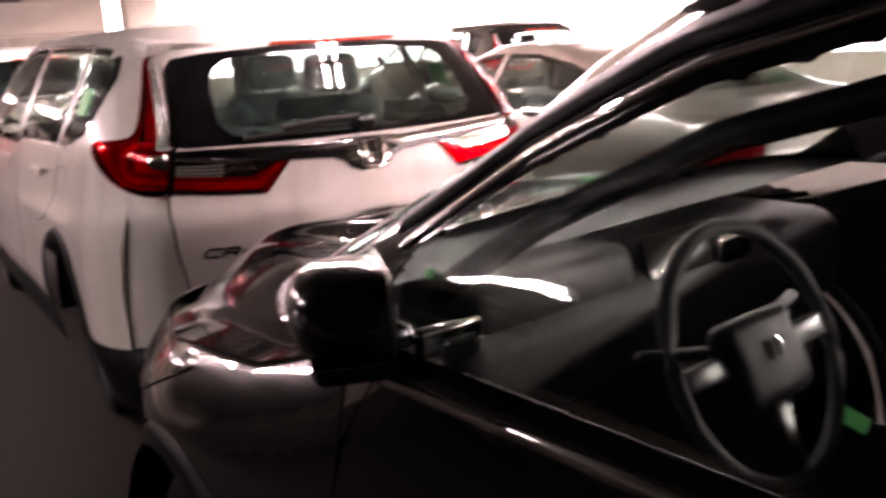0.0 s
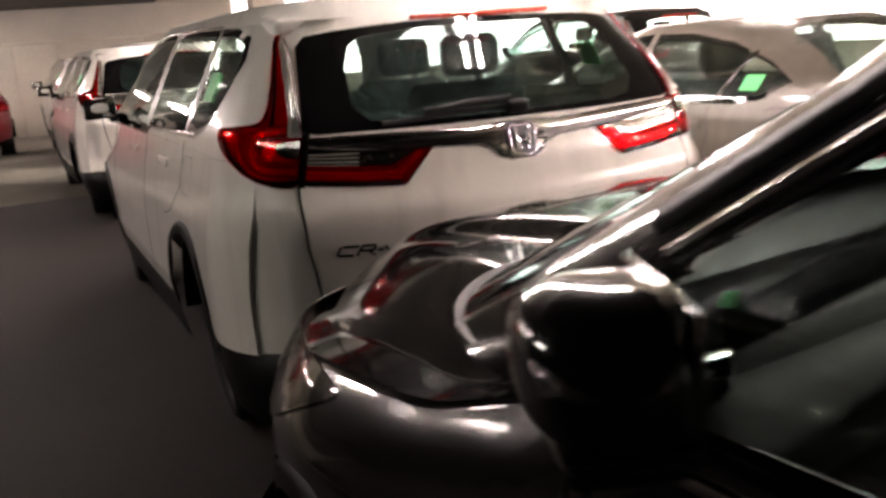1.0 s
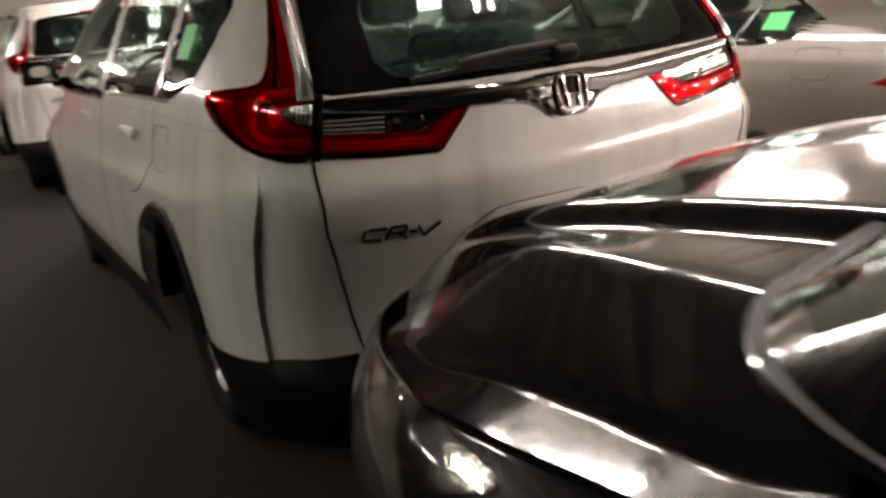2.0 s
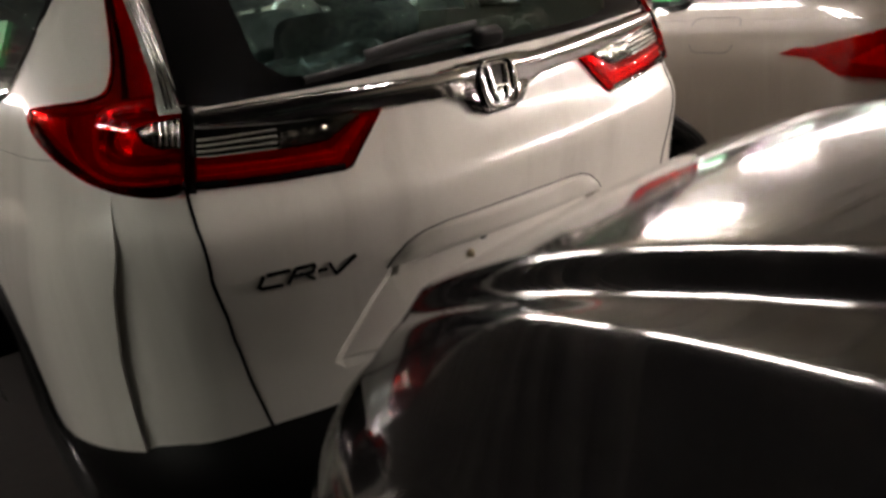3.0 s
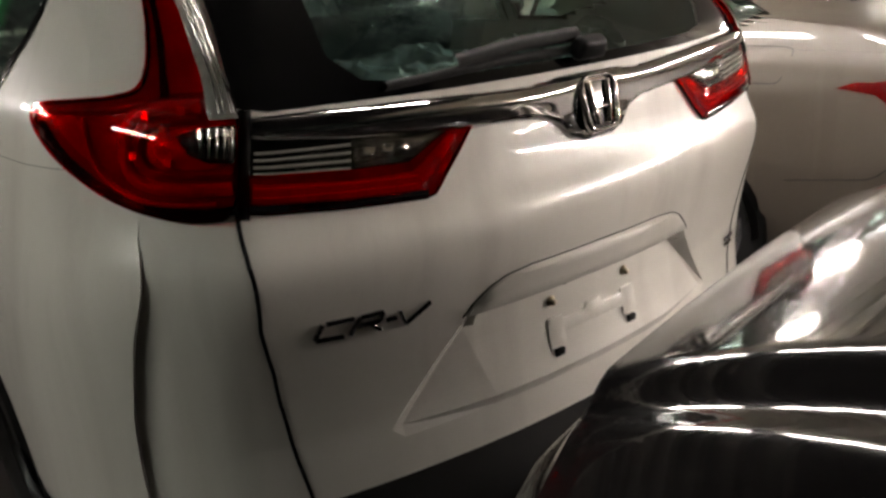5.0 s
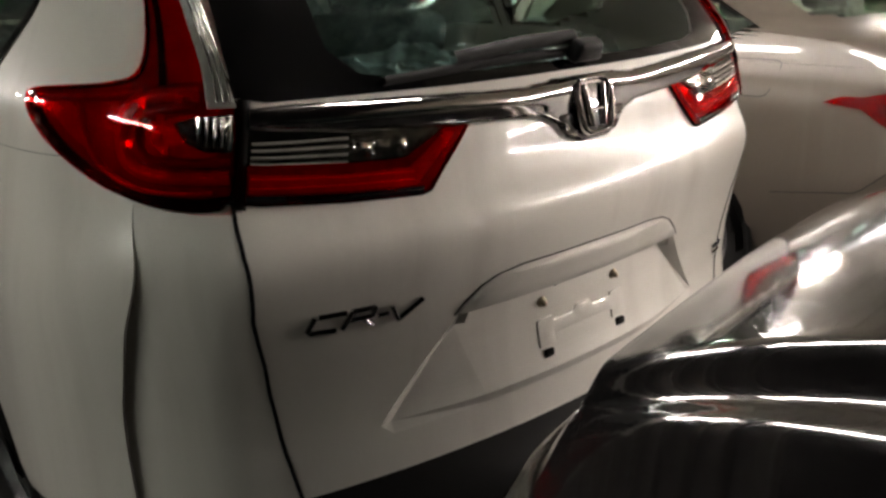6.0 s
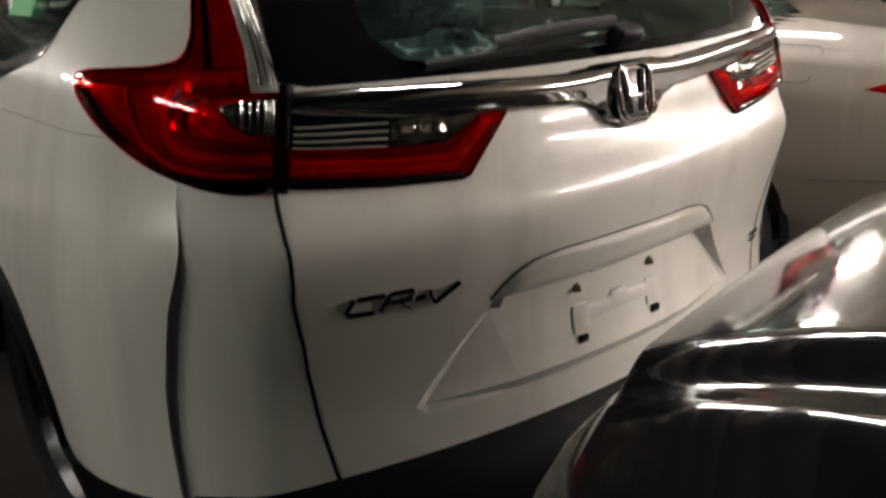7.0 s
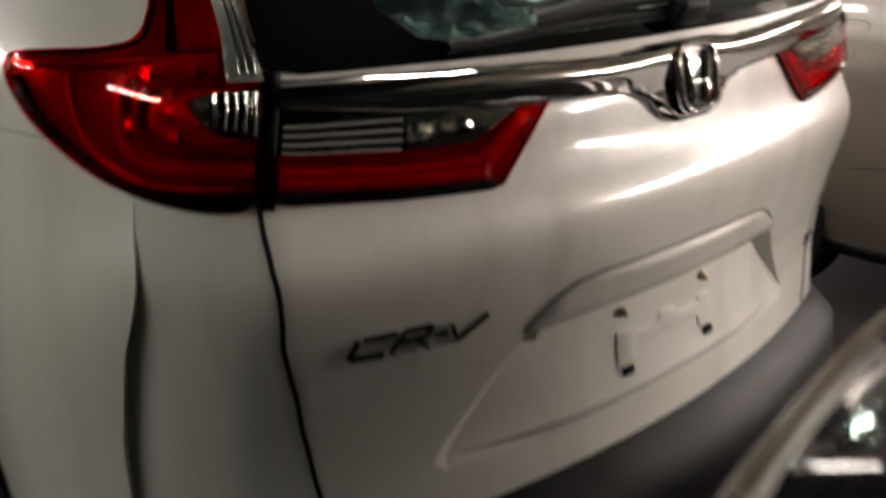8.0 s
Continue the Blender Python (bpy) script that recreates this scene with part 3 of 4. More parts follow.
            part("seat_cover_film", mesh_of("film", vs, fs), FILM, s, "crumpled clear protective plastic film")

    def wheel_and_dash(self, y=3.0):
        dash = rbox(1.28, 0.38, 0.24, 0.08, 4, Matrix.Translation((0, y + 0.27, 0.92)))
        d = self.add("dashboard", dash, TRIM)
        part("lower_dash", rbox(1.34, 0.26, 0.44, 0.05, 3, Matrix.Translation((0, y + 0.32, 0.66))), TRIM, d)
        part("cabin_floor", rbox(1.40, 2.4, 0.05, 0.01, 2, Matrix.Translation((0, y - 0.75, 0.44))), TRIM, d)
        part("instrument_hood", rbox(0.42, 0.22, 0.10, 0.04, 3, Matrix.Translation((-0.37, y + 0.20, 1.045))), TRIM, d)
        part("screen", rbox(0.24, 0.02, 0.14, 0.008, 2, Matrix.Translation((0.0, y + 0.11, 1.02)) @ Matrix.Rotation(radians(-15), 4, "X")), GLOSS, d)
        for dx in (-0.62, 0.16):
            part("air_vent", rbox(0.13, 0.03, 0.07, 0.01, 2, Matrix.Translation((dx, y + 0.105, 1.02))), CHROME, d)
        m = Matrix.Translation((-0.37, y - 0.28, 1.03)) @ Matrix.Rotation(radians(66), 4, "X")
        ring = [m @ Vector((0.185 * math.cos(2 * math.pi * k / 40), 0.185 * math.sin(2 * math.pi * k / 40), 0)) for k in range(40)]
        w = self.add("steering_wheel", tube(ring, 0.012, 10, True), SEAT)
        part("hub", rbox(0.17, 0.13, 0.05, 0.024, 4, m @ Matrix.Translation((0, -0.01, 0.0))), CLAD, w)
        for an in (0, 180, 270):
            part("spoke", rbox(0.10, 0.035, 0.016, 0.006, 2, m @ Matrix.Rotation(radians(an), 4, "Z") @ Matrix.Translation((0.125, 0, 0))), ALLOY, w)
        for dx in (-0.012, 0.012):
            part("hub_emblem", rbox(0.007, 0.03, 0.006, 0.002, 1, m @ Matrix.Translation((dx, 0, 0.027))), CHROME, w)
        for s in (-1, 1):
            part("stalk", tube([m @ Vector((s * 0.05, 0.02, -0.04)), m @ Vector((s * 0.19, 0.05, -0.04))], 0.009), TRIM, w)

    def side_mirror(self, y, z, material, side=-1, folded=False):
        """Rounded housing; folded, it lies back along the window."""
        bm = bmesh.new()
        bmesh.ops.create_uvsphere(bm, u_segments=32, v_segments=20, radius=1)
        for v in bm.verts:
            c = v.co.copy()
            e = 0.74
            c = Vector([math.copysign(abs(k) ** e, k) for k in c])
            if c.y < -0.45:
                c.y = -0.45 - 0.25 * (abs(c.y) - 0.45)
            lean = 0.78 + 0.24 * (1 - (c.z + 1) / 2)
            v.co = Vector((c.x * 0.100 * lean, c.y * 0.070, c.z * 0.053))
        for f in bm.faces:
            f.smooth = True
        m = Matrix.Translation((side * 0.940, y - 0.01, z + 0.103)) @ Matrix.Rotation(-side * radians(62), 4, "Z") if folded else Matrix.Translation((side * 0.985, y, z + 0.095))
        bm.transform(m)
        house = self.add("side_mirror", bm, material)
        part("mirror_glass", rbox(0.17, 0.006, 0.10, 0.02, 2, m @ Matrix.Translation((0, -0.037, 0))), CHROME, house)
        part("lower_shell", rbox(0.165, 0.085, 0.022, 0.010, 3, m @ Matrix.Translation((0, 0.006, -0.052))), GLOSS, house)
        part("shell_seam", rbox(0.172, 0.092, 0.003, 0.001, 1, m @ Matrix.Translation((0, 0.006, -0.041))), DARKCHROME, house)
        part("mirror_foot", rbox(0.10, 0.09, 0.05, 0.018, 3, Matrix.Translation((side * 0.885, y + 0.05, z + 0.03))), GLOSS, house)
        part("turn_light", rbox(0.05, 0.012, 0.010, 0.004, 2, m @ Matrix.Translation((side * 0.07, 0.058, 0.015))), LENSCLEAR, house)


def eased(v, xs, ys, spread=0.09):
    """A table read with its corners rounded off."""
    return sum(tab(v + spread * (k - 4) / 4, xs, ys) * (5 - abs(k - 4)) for k in range(9)) / 25


def suv_shut(y):
    """Half width of the bonnet at its shut line."""
    return eased(y, (2.9, 3.5, 3.78, 4.0, 4.2, 4.35, 4.6), (0.80, 0.745, 0.70, 0.685, 0.63, 0.565, 0.49), 0.06)


def suv_bonnet(x, y):
    """A raised middle, a step down to a flat outer band, a crease, and a steep side."""
    x = abs(x)
    z = eased(y, (2.9, 3.6, 3.9, 4.1, 4.22, 4.30, 4.38, 4.45, 4.6), (1.18, 1.13, 1.10, 1.068, 1.035, 1.005, 0.97, 0.93, 0.84))
    crest = eased(y, (2.8, 3.63, 4.2, 4.6), (0.70, 0.575, 0.47, 0.41), 0.2)
    step = crest - eased(y, (2.9, 3.65, 4.2, 4.6), (0.25, 0.17, 0.06, 0.02), 0.2)
    shut = suv_shut(y)
    c = min(x, shut)
    z -= 0.055 * (c / 0.9) ** 2
    z -= 0.030 * smooth(step - 0.035, step + 0.035, c) * smooth(3.0, 3.5, y)
    d = c - crest
    z -= eased(y, (3.0, 3.4, 3.7, 4.0, 4.4), (0.05, 0.34, 0.48, 0.54, 0.60)) * 0.5 * (d + math.sqrt(d * d + 0.00008))
    z -= smooth(0.0, 0.022, x - shut) * 0.018 * smooth(3.2, 3.5, y) * smooth(4.25, 4.0, y) + 0.10 * max(x - shut, 0.0)
    return z


def under_screen(x, y):
    d = max(abs(x) - 0.61, 0.0) / 0.27
    return d < 1 and y < 3.50 - 0.12 * x * x - 0.30 * (1 - math.sqrt(1 - d * d))


def suv_shoulder(x, y, z, u):
    """The tail's dents, and the rounded shoulder of the front wing."""
    dx, dy = suv_dents(x, y, z, u)
    if u > 2 and y > 2.95 and 0.55 < z < 1.101:
        top = suv_bonnet(x, y)
        back = smooth(4.25, 3.6, y)
        tall, wide = 0.06 + 0.11 * back, 0.02 + 0.045 * back
        t = min(max((z - top + tall) / tall, 0.0), 1.0)
        k = wide * t * t * smooth(2.95, 3.3, y) * smooth(4.32, 4.0, y) - 0.012 * math.exp(-(((y - 3.80) / 0.20) ** 2) - ((z - 0.80) / 0.09) ** 2)
        a = max(u - 3, 0) * math.pi / 2 if u < 4 else math.pi / 2
        dx, dy = dx - k * math.cos(a), dy - k * math.sin(a)
    return dx, dy


SUV.deck = suv_shoulder


def build_suv(name, colour, label, film=False, folded=False):
    car = Car(name, SUV, colour, rear_sill=0.497)
    car.bonnet, car.bonnet_from = suv_bonnet, 3.2
    tagged(car.root, label, "car")
    F = SUV
    quarter = [(0.85, 1.165), (0.66, 1.215), (0.575, 1.30), (0.545, 1.40), (0.60, 1.47), (0.75, 1.503), (1.00, 1.512), (1.02, 1.165)]
    rear_door = [(1.07, 1.16), (1.05, 1.512), (1.45, 1.522), (1.90, 1.522), (1.92, 1.145)]
    front_door = [(2.0, 1.112), (1.98, 1.528), (2.25, 1.526), (2.52, 1.485), (2.70, 1.437), (2.90, 1.342), (3.05, 1.235), (3.12, 1.112)]
    left = [(0.0, 1.168), (0.5, 1.168), (1.0, 1.172), (1.125, 1.182), (1.17, 1.24), (1.30, 1.43), (1.25, 1.462), (1.0, 1.475), (0.5, 1.487), (0.0, 1.49)]
    inner = [(0.0, 1.187), (0.4, 1.187), (0.64, 1.189), (0.76, 1.20), (0.85, 1.24), (0.92, 1.36), (0.91, 1.42), (0.84, 1.448), (0.5, 1.462), (0.0, 1.465)]
    left, inner = path_of(left, 8), path_of(inner, 8)
    screen = [(3.62, 1.13), (3.75, 1.52), (3.9, 1.56), (5.001, 1.56), (5.001, 1.13)]
    car.add("body", car.shell([(True, shrunk(quarter, 0.012)), (True, shrunk(rear_door, 0.012)), (True, shrunk(front_door, 0.012)), (False, [(a * 0.8 + c * 0.2, b * 0.8 + d * 0.2) for (a, b), (c, d) in zip(left, inner)]), (False, screen)]), colour)
    us = [u for u in car.columns()]
    def roof(x, y):
        ramp_ = smooth(0.42, 1.0, y) * smooth(2.62, 2.0, y)
        return 1.58 + 0.045 * ramp_ * (1 - (x / 0.66) ** 2)
    car.add("roof", car.cap(us, 1.58, roof), colour)
    front = [u for u in us if 2 < u < 3 and F.at(u, 1.0, False).y > 3.15] + [3 + k / 60 for k in range(60)] + [4 + k / 12 for k in range(13)]
    car.add("bonnet", car.cap(front, 1.0, lambda x, y: suv_bonnet(x, y) + 0.001, 150, True, under_screen), colour)
    car.add("cladding", car.cladding(), CLAD, None, "unpainted black plastic cladding")
    car.add("floorpan", car.floorpan(), CLAD)
    for c in car.axles:
        for s in (-1, 1):
            car.add("wheel_arch_liner", car.wells(c, s), CLAD)
    car.wheels()
    # tail window, one pane from side to side
    tail = car.spot(-1)
    def both(a, b):
        p, d = tail(abs(a), b)
        return (p, d) if a <= 0 else (Vector((-p.x, p.y, p.z)), Vector((-d.x, d.y, d.z)))
    full = [(-a, b) for a, b in left] + [(a, b) for a, b in left[::-1]][1:-1]
    gap = [(-a, b) for a, b in inner] + [(a, b) for a, b in inner[::-1]][1:-1]
    pane = car.add("tail_window", laid(both, gap, -0.002, 0.004, (0.08, 0.05)), TAILPANE, None, "tinted rear window with a black border")
    n, m, vs, fs = len(full), 8, [], []
    for (a, b), (c, d) in zip(full, gap):
        for k in range(m + 1):
            p, no = both(a + (c - a) * k / m, b + (d - b) * k / m)
            vs.append(p + no * 0.003)
    for i in range(n):
        for k in range(m):
            j = (i + 1) % n
            fs.append((i * (m + 1) + k, i * (m + 1) + k + 1, j * (m + 1) + k + 1, j * (m + 1) + k))
    part("black_border", mesh_of("border", vs, fs), FRIT, pane)
    for s in (-1, 1):
        q = car.window("quarter_window", True, quarter, PANE, 0.02, s)
        d1 = car.window("rear_door_window", True, rear_door, PANE, 0.02, s)
        d2 = car.window("front_door_window", True, front_door, FRONTPANE, 0.018, s)
        car.add("window_chrome", ribbon(car.flank(s), path_of([(0.86, 1.152), (1.9, 1.134), (2.0, 1.100), (3.12, 1.092)], 20), 0.018, 0.006, 0.006), CHROME)
        car.add("window_chrome", ribbon(car.flank(s), path_of([(1.0, 1.527), (1.95, 1.540), (2.26, 1.537), (2.53, 1.496), (2.71, 1.448), (2.915, 1.352), (3.075, 1.235)], 10), 0.012, 0.007, 0.006), CHROME)
        if not film:
            if s < 0:
                part("green_sticker", laid(car.flank(s), [(2.986, 1.215), (2.997, 1.214), (2.996, 1.225), (2.987, 1.226)], 0.004, 0.001), GREEN, d2, "small green paper sticker on the glass")
            car.add("pillar_lining", ribbon(car.flank(s), path_of([(1.98, 1.49), (2.26, 1.487), (2.51, 1.445), (2.68, 1.397), (2.87, 1.302), (3.01, 1.20)], 10), 0.034, -0.02, 0.012), CLAD, None, "dark lining inside the window pillar")
            car.add("pillar_trim", ribbon(car.flank(s), path_of([(1.95, 1.566), (2.27, 1.561), (2.56, 1.521), (2.745, 1.472), (2.955, 1.374), (3.115, 1.25)], 10), 0.042, 0.009, 0.008), CLAD, None, "matte black trim on the window pillar")
        if film:
            sp = car.flank(s)
            part("green_sticker", laid(sp, [(0.77, 1.27), (0.895, 1.27), (0.895, 1.365), (0.77, 1.365)], 0.004, 0.001), GREEN, q, "small green paper sticker on the glass")
    half = [(3.62, 1.115), (3.75, 1.53), (3.9, 1.562), (5.0, 1.562), (5.0, 1.115)]
    ws = car.add("windscreen", laid(car.spot(-1), half, 0.0, 0.004, (0.12, 0.06)), FRONTPANE)
    part("windscreen_half", laid(car.spot(1), half, 0.0, 0.004, (0.12, 0.06)), FRONTPANE, ws)
    part("cowl", car.cap([u for u in us if u > 3.2], 1.102, lambda x, y: 1.112, 12), CLAD, ws)
    # spoiler with the high brake light
    bm = rbox(1.28, 0.34, 0.055, 0.022, 4, Matrix.Translation((0, 0, 0)))
    for v in bm.verts:
        back = v.co.y < 0
        v.co.y += 0.24 * (v.co.x / 0.64) ** 2 * (0.8 if back else 0.4)
        v.co.z += 0.02 * (1 - (v.co.x / 0.64) ** 2) + (-0.012 if back else 0.015)
    bm.transform(Matrix.Translation((0, 0.42, 1.508)))
    sp = car.add("roof_spoiler", bm, colour)
    part("brake_light", rbox(0.50, 0.02, 0.016, 0.006, 2, Matrix.Translation((0, 0.245, 1.498))), LAMPRED, sp)
    # tail lamps on the corner: red lens over a reflector, bright inner edge
    lens = [(1.095, 1.028), (1.22, 1.024), (1.36, 1.035), (1.46, 1.050), (1.56, 1.072), (1.72, 1.116), (1.81, 1.150), (1.855, 1.180), (1.83, 1.195), (1.66, 1.200), (1.50, 1.204), (1.425, 1.215), (1.41, 1.26), (1.44, 1.36), (1.475, 1.472), (1.41, 1.472), (1.325, 1.40), (1.24, 1.30), (1.17, 1.22), (1.10, 1.17)]
    lens = cut_round(lens, 2)
    for s in (-1, 1):
        sp = car.spot(s)
        lamp = car.add("tail_lamp", laid(sp, lens, 0.017, 0.003, (0.04, 0.015), 0.010), LENS, None, "red wraparound tail lamp lens")
        part("lamp_backing", laid(sp, lens, 0.003, 0.002, (0.05, 0.02)), DARKRED, lamp)
        part("lamp_seal", ribbon(sp, lens + lens[:1], 0.006, 0.005, 0.005), GLOSS, lamp)
        foot = cut_round([(1.10, 1.038), (1.22, 1.034), (1.36, 1.043), (1.46, 1.058), (1.58, 1.085), (1.72, 1.128), (1.80, 1.165)], 2, False)
        part("lamp_foot", ribbon(sp, foot, 0.016, 0.012, 0.010), GLOSS, lamp, "dark lower edge of the lamp")
        tops = cut_round([(1.81, 1.186), (1.66, 1.188), (1.50, 1.190), (1.40, 1.196)], 2, False)
        part("lamp_brow", ribbon(sp, tops, 0.018, 0.011, 0.008), DARKRED, lamp)
        sweep = cut_round([(1.17, 1.050), (1.30, 1.050), (1.43, 1.060), (1.55, 1.096), (1.605, 1.145), (1.615, 1.176)], 3, False)
        part("light_guide", ribbon(sp, sweep, 0.007, 0.011, 0.008), LAMPRED, lamp)
        loop = cut_round([(1.235, 1.190), (1.36, 1.190), (1.445, 1.182), (1.475, 1.143), (1.455, 1.100), (1.40, 1.080), (1.28, 1.072), (1.12, 1.070)], 3, False)
        part("light_guide", ribbon(sp, loop, 0.020, 0.011, 0.009), LAMPRED, lamp)
        wall = cut_round([(1.235, 1.170), (1.34, 1.170), (1.405, 1.160), (1.425, 1.135), (1.405, 1.108), (1.33, 1.094), (1.12, 1.092)], 3, False)
        part("guide_wall", ribbon(sp, wall, 0.012, 0.012, 0.010), DARKRED, lamp)
        dish = cut_round([(1.14, 1.100), (1.30, 1.102), (1.37, 1.118), (1.38, 1.140), (1.33, 1.158), (1.24, 1.162), (1.14, 1.162)], 2)
        part("reflector_dish", laid(sp, dish, 0.008, 0.004, (0.02, 0.012), 0.004, lambda a, b: 0.003 * math.sin(a * 160) * math.sin(b * 400)), LAMPRED, lamp)
        for k, (a, b) in enumerate(((1.352, 1.152), (1.362, 1.128), (1.335, 1.108), (1.30, 1.176), (1.25, 1.178), (1.41, 1.172), (1.445, 1.118))):
            part("reflector_facet", laid(sp, [(a, b), (a - 0.022, b - 0.002), (a - 0.020, b + 0.009), (a + 0.002, b + 0.011)], 0.013, 0.004, (0.01, 0.006), 0.0, lambda p, q: 0.10 * (q - b) * (1 if k % 2 else -1)), LAMPRED, lamp)
        side = cut_round([(1.56, 1.105), (1.70, 1.150), (1.74, 1.178), (1.64, 1.182), (1.59, 1.140)], 2)
        part("side_reflector", laid(sp, side, 0.006, 0.003, (0.03, 0.015)), MIDRED, lamp)
        post = [(1.335, 1.205), (1.365, 1.26), (1.40, 1.34), (1.455, 1.462), (1.425, 1.462), (1.33, 1.36), (1.262, 1.27), (1.225, 1.205)]
        part("pillar_reflector", laid(sp, post, 0.007, 0.003, (0.03, 0.015)), MIDRED, lamp)
        part("pillar_groove", ribbon(sp, cut_round([(1.355, 1.20), (1.368, 1.26), (1.40, 1.33), (1.462, 1.455)], 2, False), 0.012, 0.010, 0.006), GLOSS, lamp)
        edge = [(1.105, 1.165), (1.195, 1.165), (1.235, 1.225), (1.305, 1.31), (1.40, 1.43), (1.40, 1.468), (1.325, 1.40), (1.24, 1.30), (1.17, 1.22)]
        part("clear_edge", laid(sp, edge, 0.0245, 0.003, (0.03, 0.02)), LENSCLEAR, lamp, "clear ribbed edge of the lamp")
        part("clear_edge_reflector", laid(sp, edge, 0.0205, 0.003, (0.012, 0.01), 0.0, lambda a, b: 0.0012 * math.sin(a * 500)), RIBBED, lamp)
        for k in range(3):
            part("edge_rib", ribbon(sp, path_of([(1.125 + 0.020 * k, 1.172), (1.180 + 0.017 * k, 1.235), (1.262 + 0.014 * k, 1.32), (1.345 + 0.012 * k, 1.415)], 4), 0.003, 0.0225, 0.003), DARKCHROME, lamp)
        eye = rounded([(1.112, 1.105), (1.20, 1.108), (1.262, 1.122), (1.300, 1.148), (1.232, 1.156), (1.112, 1.158)], 0.12, 2)
        part("reversing_light", laid(sp, eye, 0.0175, 0.008, (0.012, 0.01), 0.002, lambda a, b: 0.0015 * math.sin(a * 300)), DARKCHROME, lamp, "clear faceted reversing light")
        part("reversing_lens", laid(sp, eye, 0.0215, 0.002, (0.03, 0.02)), LENSCLEAR, lamp)
        for k in range(4):
            part("reflector_rib", ribbon(sp, line((1.125 + 0.024 * k, 1.110 + 0.002 * k), (1.125 + 0.024 * k, 1.154), 4), 0.004, 0.0195, 0.004), CHROME, lamp)
        # lamp half on the tailgate
        red = [(1.065, 1.030), (0.80, 1.012), (0.60, 1.004), (0.575, 1.008), (0.455, 1.104), (0.53, 1.106), (0.645, 1.068), (0.80, 1.072), (1.065, 1.087)]
        inn = car.add("tailgate_lamp", laid(sp, red, 0.014, 0.003, (0.06, 0.02), 0.008), LENS, None, "red tail lamp section on the tailgate")
        part("lamp_backing", laid(sp, red, 0.003, 0.002, (0.06, 0.02)), DARKRED, inn)
        part("lamp_seal", ribbon(sp, path_of(red + red[:1], 4), 0.005, 0.005, 0.005), GLOSS, inn)
        bar = [(1.05, 1.045), (0.80, 1.028), (0.615, 1.02), (0.50, 1.095), (0.53, 1.098), (0.635, 1.050), (0.80, 1.054), (1.05, 1.073)]
        part("light_guide", laid(sp, bar, 0.009, 0.004, (0.05, 0.02), 0.002), LAMPRED, inn)
        for z0, z1 in ((1.066, 1.042), (1.052, 1.029)):
            part("guide_line", ribbon(sp, path_of([(1.05, z0), (0.80, z1 + 0.008), (0.625, z1)], 6), 0.004, 0.0115, 0.004), LAMPRED, inn)
        part("lamp_foot", ribbon(sp, path_of([(1.06, 1.037), (0.80, 1.019), (0.60, 1.011)], 8), 0.013, 0.0115, 0.008), GLOSS, inn, "dark lower edge of the lamp")
        cl = [(1.065, 1.087), (0.80, 1.072), (0.645, 1.068), (0.53, 1.106), (0.62, 1.110), (0.80, 1.118), (1.065, 1.138)]
        part("clear_section", laid(sp, cl, 0.013, 0.003, (0.05, 0.02)), LENSCLEAR, inn, "clear reversing light section")
        part("reflector", laid(sp, cl, 0.004, 0.002, (0.02, 0.01), 0.0, lambda a, b: 0.001 * math.sin(b * 700)), DARKCHROME, inn)
        for k in range(4):
            a = 1.086 + 0.010 * k
            part("reflector_rib", ribbon(sp, line((1.05, a), (0.80, a - 0.014 + 0.002 * k), 8), 0.005, 0.009, 0.006), RIBBED, inn)
        for c0, c1 in ((0.79, 0.745), (0.735, 0.695), (0.685, 0.65)):
            part("reflector_cell", laid(sp, [(c0, 1.078), (c1, 1.076), (c1 - 0.012, 1.098), (c0 - 0.006, 1.104)], 0.010, 0.006, (0.015, 0.008), 0.004, lambda a, b: 0.002 * math.sin(a * 420)), CHROME, inn)
        # tailgate gap, door gaps and the fuel flap
        car.add("lamp_gap", ribbon(sp, line((1.081, 1.022), (1.086, 1.178), 10), 0.020, 0.006, 0.006), CLAD)
        car.add("tailgate_gap", ribbon(car.spot(s, True), path_of([(1.105, 1.175), (1.095, 1.10), (1.102, 1.03), (1.075, 0.955), (1.005, 0.862), (0.962, 0.76), (0.938, 0.68), (0.918, 0.584), (0.896, 0.497)], 10), 0.008, 0.0015, 0.004), CLAD)
        for y0, y1 in ((1.05, 1.25), (1.95, 1.95), (3.12, 3.12)):
            car.add("door_gap", ribbon(car.flank(s), path_of([(y0, 1.12), (y0, 0.95), (y1, 0.75 if y1 > 1.3 else 0.83), (y1 + (0.15 if y1 < 1.3 else 0), 0.45 if y1 > 1.3 else 0.80)], 8), 0.006, 0.001, 0.003), CLAD)
        for y0 in (1.25, 2.08):
            car.add("door_handle", laid(car.flank(s), rounded([(y0, 1.0), (y0 + 0.22, 1.0), (y0 + 0.22, 1.035), (y0, 1.035)], 0.15), 0.03, 0.012, (0.05, 0.02), 0.006), colour)
        car.side_mirror(3.02 if folded else 2.95, 1.10, colour, s, folded)
    flap = rounded([(0.86, 0.93), (1.02, 0.93), (1.02, 1.07), (0.86, 1.07)], 0.15)
    car.add("fuel_flap_gap", ribbon(car.flank(-1), flap + flap[:1], 0.004, 0.001, 0.003), TRIM)
